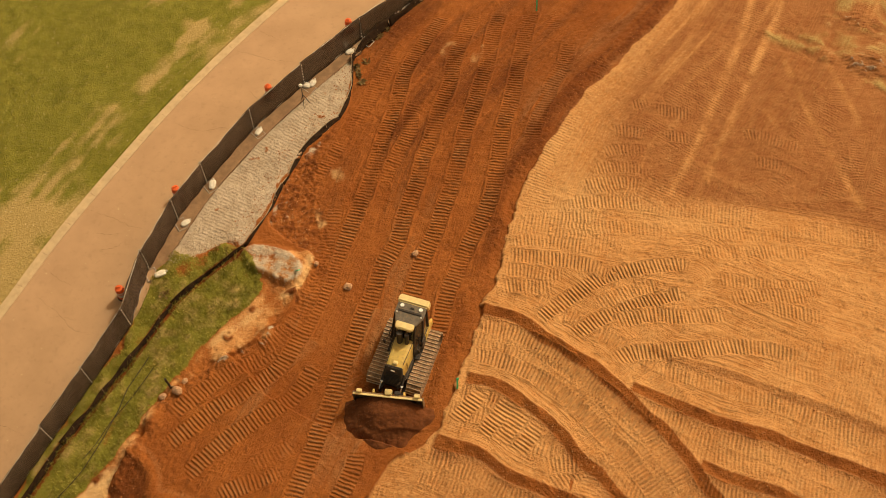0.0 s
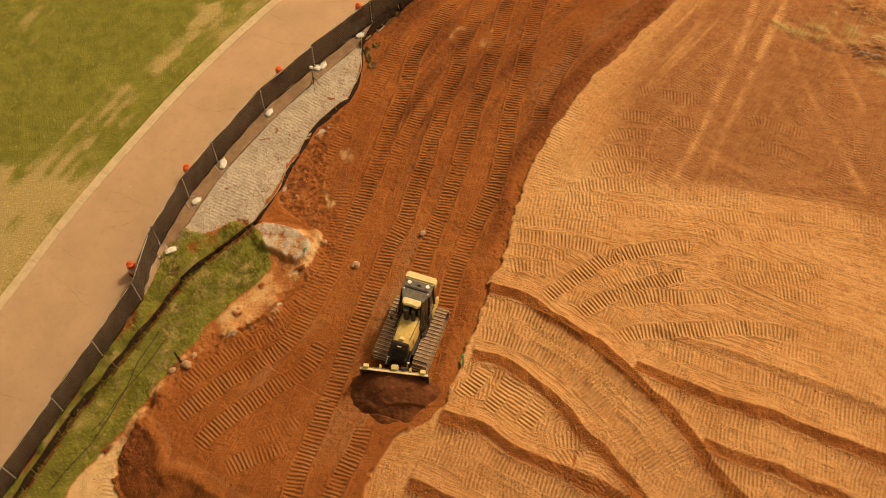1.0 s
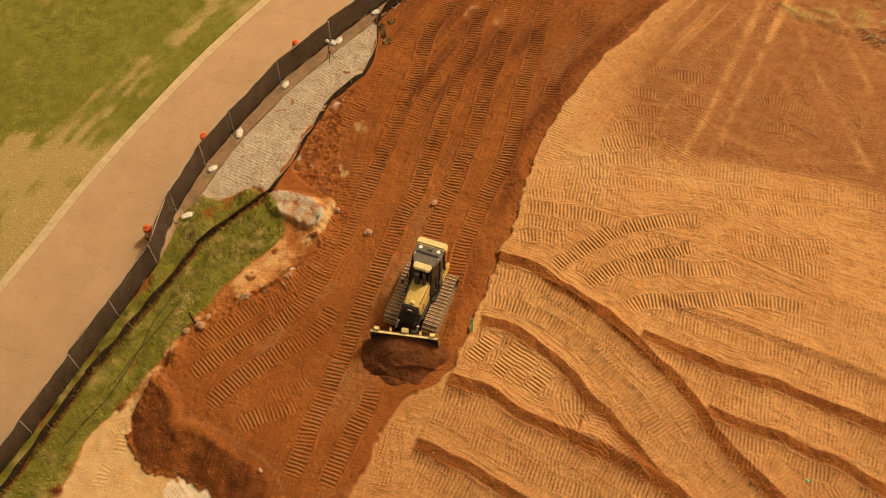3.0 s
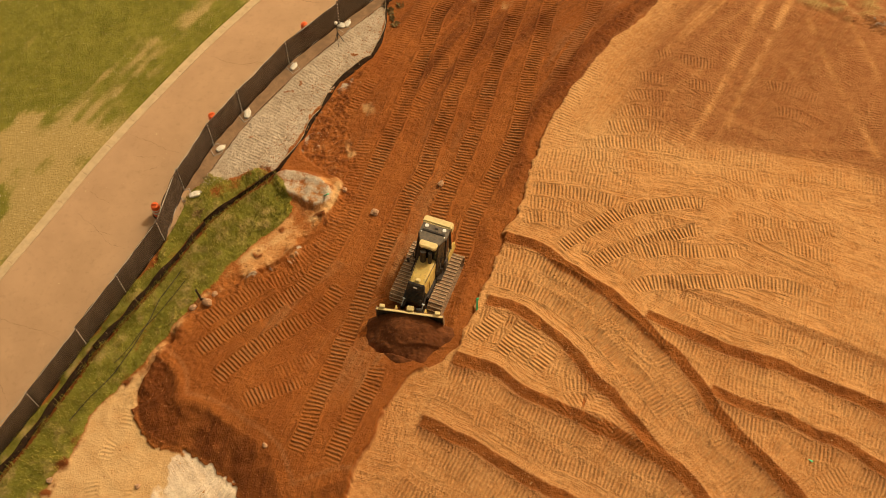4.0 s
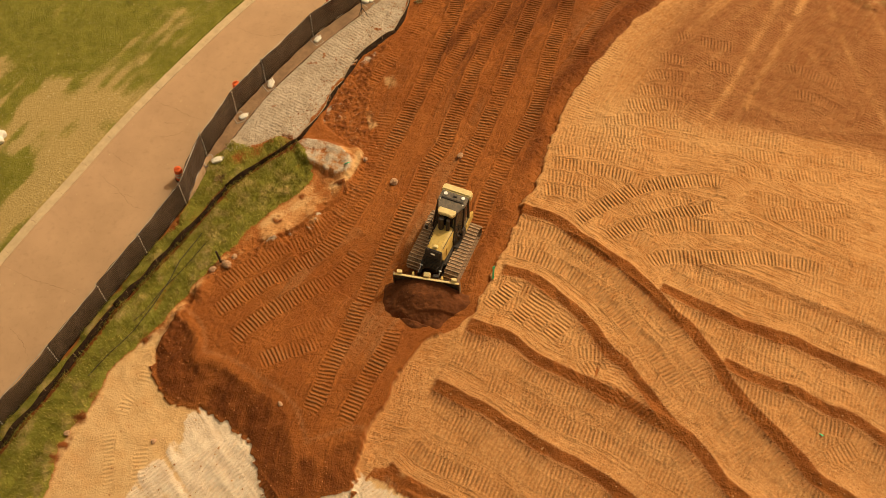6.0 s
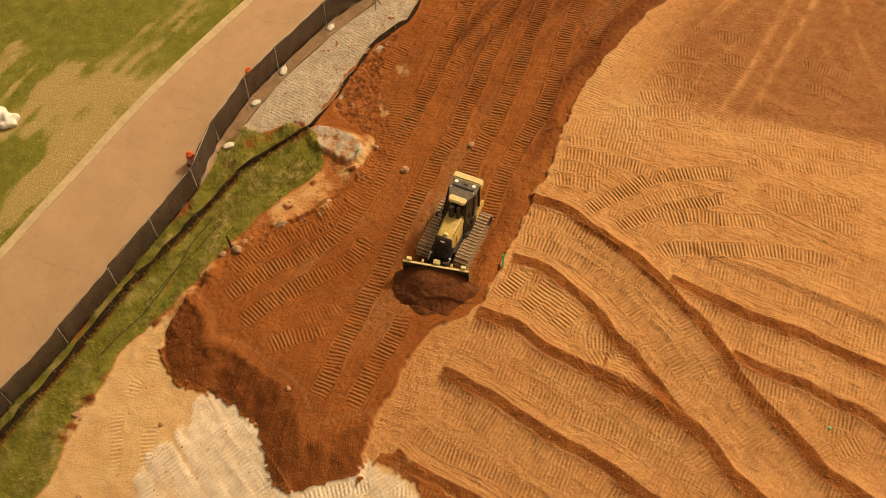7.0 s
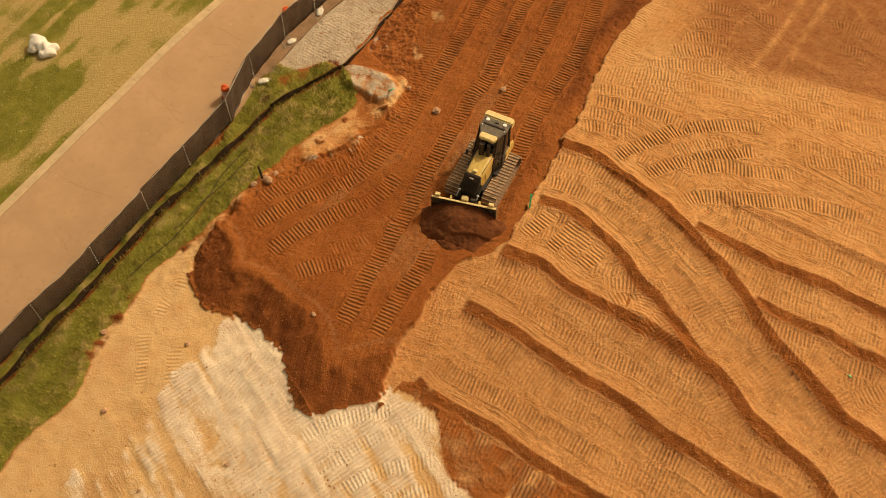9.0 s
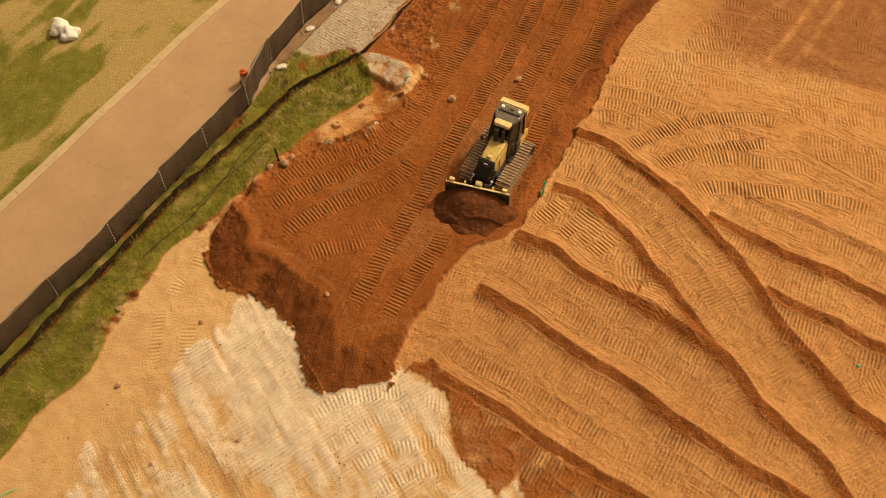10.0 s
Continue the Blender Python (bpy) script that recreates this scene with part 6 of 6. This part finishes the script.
for sx in (-1, 1):
    bm = bmesh.new()
    tube(bm, (sx * 0.50, 1.30, 1.40), (sx * 0.52, 1.80, 1.16), 0.065, sides=12)
    part("lift_cylinder", bm, BLACK, dozer)
    bm = bmesh.new()
    tube(bm, (sx * 0.52, 1.78, 1.168), (sx * 0.54, 2.14, 0.94), 0.035, sides=12)
    part("lift_rod", bm, CHROME, dozer, "bright chrome lift rod")
    bm = bmesh.new()
    tube(bm, (sx * 0.52, 1.78, 1.165), (sx * 0.52, 1.84, 1.135), 0.075, sides=12)
    part("rod_gland", bm, LAMP, dozer)
    bm = bmesh.new()
    prism(bm, [(0.3, 0.35), (0.3, 0.62), (1.9, 0.58), (2.10, 0.72), (2.10, 0.38), (1.9, 0.32)], sx * 0.50, sx * 0.66, "x", 0.02)
    part("push_arm", bm, BLACK, dozer)
    for k in range(2):
        bm = bmesh.new()
        pts = [Vector((sx * (0.44 - 0.05 * k), 1.45, 1.30)), Vector((sx * (0.40 - 0.05 * k), 1.85, 1.35)), Vector((sx * 0.36, 2.0, 1.15)), Vector((sx * 0.34, 2.10, 0.95))]
        for a, b in zip(pts[:-1], pts[1:]):
            tube(bm, a, b, 0.016, sides=6)
        part("hydraulic_hose", bm, RUBBER, dozer)


# the heap of soil in front of the blade
def soil_heap():
    m = DOZER @ BLADE
    ob = empty("soil_heap", m, "heap of dark fresh soil pushed up against the blade", "soil heap")
    n, verts, faces = 84, [], []
    for j in range(n + 1):
        for i in range(n + 1):
            x, y = -2.7 + 5.4 * i / n, 0.24 + 2.75 * j / n
            e = math.hypot((x - 0.05) / 2.35, (y - 0.24) / 2.25)
            p = Vector((x, y, 0))
            e += 0.13 * noise.noise(p * 0.9 + Vector((3, 1, 7))) + 0.05 * noise.noise(p * 2.6)
            h = 1.22 * max(0.0, 1 - e ** 2.2) ** 1.25
            h += (0.035 * noise.noise(p * 2.4) + 0.03 * noise.noise(p * 5.5) + 0.03 * noise.noise(p * 12)) * min(1.0, h * 4)
            w = m @ Vector((x, y, 0))
            g = ground_at(w.x, w.y) - m.translation.z
            verts.append((x, y, g - 0.07 + h))
    for j in range(n):
        for i in range(n):
            k = j * (n + 1) + i
            faces.append((k, k + 1, k + n + 2, k + n + 1))
    mesh_object("soil_body", verts, faces, DARK_SOIL, ob, True)
    r = random.Random(5)
    verts, faces = [], []
    for k in range(900):
        x, y = r.uniform(-2.4, 2.3), r.uniform(0.35, 2.7)
        j, i = int((y - 0.24) / 2.75 * n), int((x + 2.7) / 5.4 * n)
        clod(verts, faces, (x, y, base_z(n, i, j, ob)), r.uniform(0.01, 0.032), r)
    tagged(mesh_object("loose_soil", verts, faces, DARK_SOIL, ob), kind="stuff")
    return ob


def base_z(n, i, j, body):
    return body.children[0].data.vertices[j * (n + 1) + i].co.z


OCTA = [(1, 0, -0.5), (-1, 0, -0.5), (0, 1, -0.5), (0, -1, -0.5), (0, 0, 1)]
OCTA_F = [(0, 2, 4), (2, 1, 4), (1, 3, 4), (3, 0, 4)]      # the buried half is left out


def clod(verts, faces, at, size, r):
    """One small angular lump, added to the lists."""
    k = len(verts)
    a = r.uniform(0, 6.28)
    c, s = math.cos(a), math.sin(a)
    for x, y, z in OCTA:
        x, y, z = x * r.uniform(0.6, 1.3), y * r.uniform(0.6, 1.3), z * r.uniform(0.5, 1.0)
        verts.append((at[0] + size * (x * c - y * s), at[1] + size * (x * s + y * c), at[2] + size * z))
    faces.extend(tuple(k + i for i in f) for f in OCTA_F)


soil_heap()


# ---- loose stuff: clods, gravel, grass ----
def scatter(count, box_, field, seed, least=0.5):
    """Random places in a box where the field is high."""
    g = np.random.default_rng(seed)
    x, y = g.uniform(box_[0], box_[1], count), g.uniform(box_[2], box_[3], count)
    z, j, i = ground_many(x, y)
    keep = field[j, i] > g.uniform(least, 1.0, count)
    return x[keep], y[keep], z[keep], g


def lumps(name, count, box_, field, sizes, material, label, category, seed):
    x, y, z, g = scatter(count, box_, field, seed, 0.05)
    n = len(x)
    size = sizes[0] + (sizes[1] - sizes[0]) * (g.uniform(0, 1, n) ** 3)
    a = g.uniform(0, 6.28, n)
    o = np.array(OCTA, float)[None] * g.uniform(0.6, 1.3, (n, 5, 3)) * size[:, None, None]
    o[..., 2] *= 0.6
    vx = o[..., 0] * np.cos(a)[:, None] - o[..., 1] * np.sin(a)[:, None] + x[:, None]
    vy = o[..., 0] * np.sin(a)[:, None] + o[..., 1] * np.cos(a)[:, None] + y[:, None]
    co = np.stack([vx, vy, o[..., 2] + z[:, None] + 0.3 * size[:, None]], -1).reshape(-1, 3)
    tri = (np.array(OCTA_F)[None] + 5 * np.arange(n)[:, None, None]).reshape(-1, 3)
    return tri_object(name, co, tri, material, label, category)


def tri_object(name, co, tri, material, label, category):
    me = bpy.data.meshes.new(name)
    me.vertices.add(len(co))
    me.vertices.foreach_set("co", co.astype(np.float32).ravel())
    me.loops.add(tri.size)
    me.loops.foreach_set("vertex_index", tri.astype(np.int32).ravel())
    me.polygons.add(len(tri))
    me.polygons.foreach_set("loop_start", np.arange(0, tri.size, 3, dtype=np.int32))
    me.update(calc_edges=True)
    me.materials.append(material)
    return tagged(new(name, me), label, category, kind="stuff")


def blades(name, count, box_, field, tall, wide, per, spread, material, label, category, seed, droop=0.6, least=0.3):
    """Tufts of bent blades, each a narrow triangle."""
    x, y, z, g = scatter(count, box_, field, seed, least)
    n = len(x) * per
    x, y, z = (np.repeat(v, per) for v in (x, y, z))
    x, y = x + g.normal(0, spread, n), y + g.normal(0, spread, n)
    a, h = g.uniform(0, 6.28, n), tall * g.uniform(0.5, 1.2, n)
    lean = droop * h * g.uniform(0.2, 1.2, n)
    b = a + g.uniform(-1, 1, n)
    w = wide * g.uniform(0.6, 1.3, n)
    co = np.stack([
        np.stack([x - w * np.sin(a), y + w * np.cos(a), z - 0.01], -1),
        np.stack([x + w * np.sin(a), y - w * np.cos(a), z - 0.01], -1),
        np.stack([x + lean * np.cos(b), y + lean * np.sin(b), z + h], -1)], 1).reshape(-1, 3)
    return tri_object(name, co, np.arange(3 * n).reshape(-1, 3), material, label, category)


bare = lane * (1 - print_m * 0.8)
lumps("clay_clods", 90000, (-16, 16, -15, 26), np.clip(bare * (0.30 + 0.35 * N2) + lip * lane * 0.7 + front * 0.15, 0, 1), (0.010, 0.048), CLOD, "loose red clay clods strewn over the cut", "clods", 21)
lumps("windrow_clods", 26000, (-3, 30, -22, 8), np.clip(row * right * 0.4 + spill * right * 0.9 + 0.05 * right, 0, 1), (0.014, 0.065), CLOD, "loose brown clods along the windrows", "clods", 22)
lumps("tan_clods", 90000, (-1, 30, -22, 20), np.clip(right * (0.30 + 0.4 * N1), 0, 1), (0.012, 0.048), TAN_CLOD, "small dry tan clods on the graded earth", "clods", 23)
lumps("crushed_stone", 42000, (-14, -2, 4, 21), np.clip(gravel, 0, 1), (0.014, 0.045), GRAVEL, "pale crushed stone spread between road and silt fence", "gravel", 24)
lumps("soil_crumbs", 20000, (-14, -2, 5, 21), np.clip(gravel * np.exp(-silt_d / 1.1) + 0.05 * gravel, 0, 1), (0.015, 0.06), CLOD, "dark soil crumbs strewn over the crushed stone", "clods", 34)
lumps("heap_stones", 9000, (-9.5, -4, 4, 8), np.clip(mound * (0.5 + 0.4 * N1), 0, 1), (0.010, 0.028), HEAP_STONE, "broken pinkish stone dumped in a low heap by the grass", "rubble", 31)
lumps("far_rubble", 9000, (24, 36, 8, 30), np.clip(spoil * 0.8, 0, 1), (0.02, 0.08), RUBBLE, "rough rubble and broken earth in far spoil", "rubble", 32)
lumps("clay_lumps", 5000, (-9, 1, 5, 24), np.clip(rough * lane * (0.25 + 0.5 * N2) * (cut_d > 3), 0, 1), (0.03, 0.12), CLOD, "larger dark red clay lumps beside the silt fence", "clods", 35)
lumps("broken_clay", 5000, (-9, -2, 5, 19), np.clip(rough * lane * (0.7 + 0.5 * N1), 0, 1), (0.012, 0.048), RUBBLE, "broken red clay and pale crust beside the silt fence", "rubble", 33)
lumps("bank_rubble", 14000, (-17, 1, -8, 14), np.clip(rough * (0.6 + 0.5 * N1), 0, 1), (0.012, 0.045), RUBBLE, "rough rubble and broken clay along the bank", "rubble", 25)
lumps("pale_clods", 6000, (-24, 2, -22, -7), np.clip(sand * (1 - lane) * (0.2 + 0.4 * N1), 0, 1), (0.02, 0.07), TAN_CLOD, "small clods on the pale ground", "clods", 26)
blades("rough_grass", 30000, (-28, -7, -20, 7.5), strip * (0.85 + 0.5 * N1), 0.22, 0.016, 5, 0.09, GRASS, "long rough green grass between fence and bank", "grass", 27)
blades("lawn_grass", 60000, (-35, -2, -6, 31), np.clip(lawn * (1 - 0.85 * FIELDS["straw"]), 0, 1), 0.07, 0.018, 3, 0.12, LAWN, "short patchy green lawn beside the road", "grass", 28)
blades("dry_litter", 12000, (-35, -2, -8, 31), np.clip(lawn * 0.8, 0, 1), 0.02, 0.045, 1, 0.1, LITTER, "pale dry leaves and litter on the lawn", "litter", 29, droop=4.0)
blades("road_litter", 1500, (-30, 2, -12, 30), np.clip(road_zone * 0.5, 0, 1), 0.02, 0.03, 1, 0.1, LITTER, "scattered dry leaves on the road", "litter", 30, droop=4.0)
for ob in bpy.data.objects:
    if ob.name.startswith("road_litter"):
        ob.location.z = 0.26


def weed(x, y, size, seed):
    """A low clump of broad weed leaves."""
    r = random.Random(seed)
    ob = empty("weed", stand(x, y), "low green weed clump at the edge of the red soil", "weed", "weeds by the silt fence")
    for k in range(26):
        a, l = r.uniform(0, 6.28), size * r.uniform(0.5, 1.0)
        e = r.uniform(0.3, 1.1)
        d = Vector((math.cos(a) * math.cos(e), math.sin(a) * math.cos(e), math.sin(e)))
        s = Vector((-math.sin(a), math.cos(a), 0)) * l * 0.22
        base = Vector((r.uniform(-0.15, 0.15), r.uniform(-0.15, 0.15), 0))
        tip = base + d * l - Vector((0, 0, 0.2 * l))
        midp = base + d * l * 0.55
        mesh_object("leaf", [base, midp + s, tip, midp - s], [(0, 1, 2, 3)], WEED, ob)


for k, (x, y, s) in enumerate([(-2.3, 19.7, 0.42), (-1.95, 18.4, 0.34), (-2.2, 19.0, 0.40), (-1.7, 20.2, 0.36), (-0.9, 22.5, 0.40), (-1.6, 22.0, 0.38), (-0.3, 23.0, 0.36), (-13.0, 4.2, 0.35)]):
    weed(x, y, s, 70 + k)


def twig(x, y, length, rz):
    ob = empty("twig", stand(x, y, rz, 0.02), "thin dark twig lying on the pale ground", "twig")
    bm = bmesh.new()
    tube(bm, (-length / 2, 0, 0.0), (0.05, 0.03, 0.03), 0.022, 0.018, 6)
    tube(bm, (0.05, 0.03, 0.03), (length / 2, -0.02, 0.02), 0.018, 0.008, 6)
    part("stem", bm, WOOD, ob)
    bm = bmesh.new()
    tube(bm, (0.1, 0.03, 0.03), (0.28, 0.14, 0.05), 0.010, 0.005, 5)
    part("side_shoot", bm, WOOD, ob)


twig(-15.4, -18.95, 0.95, 49)
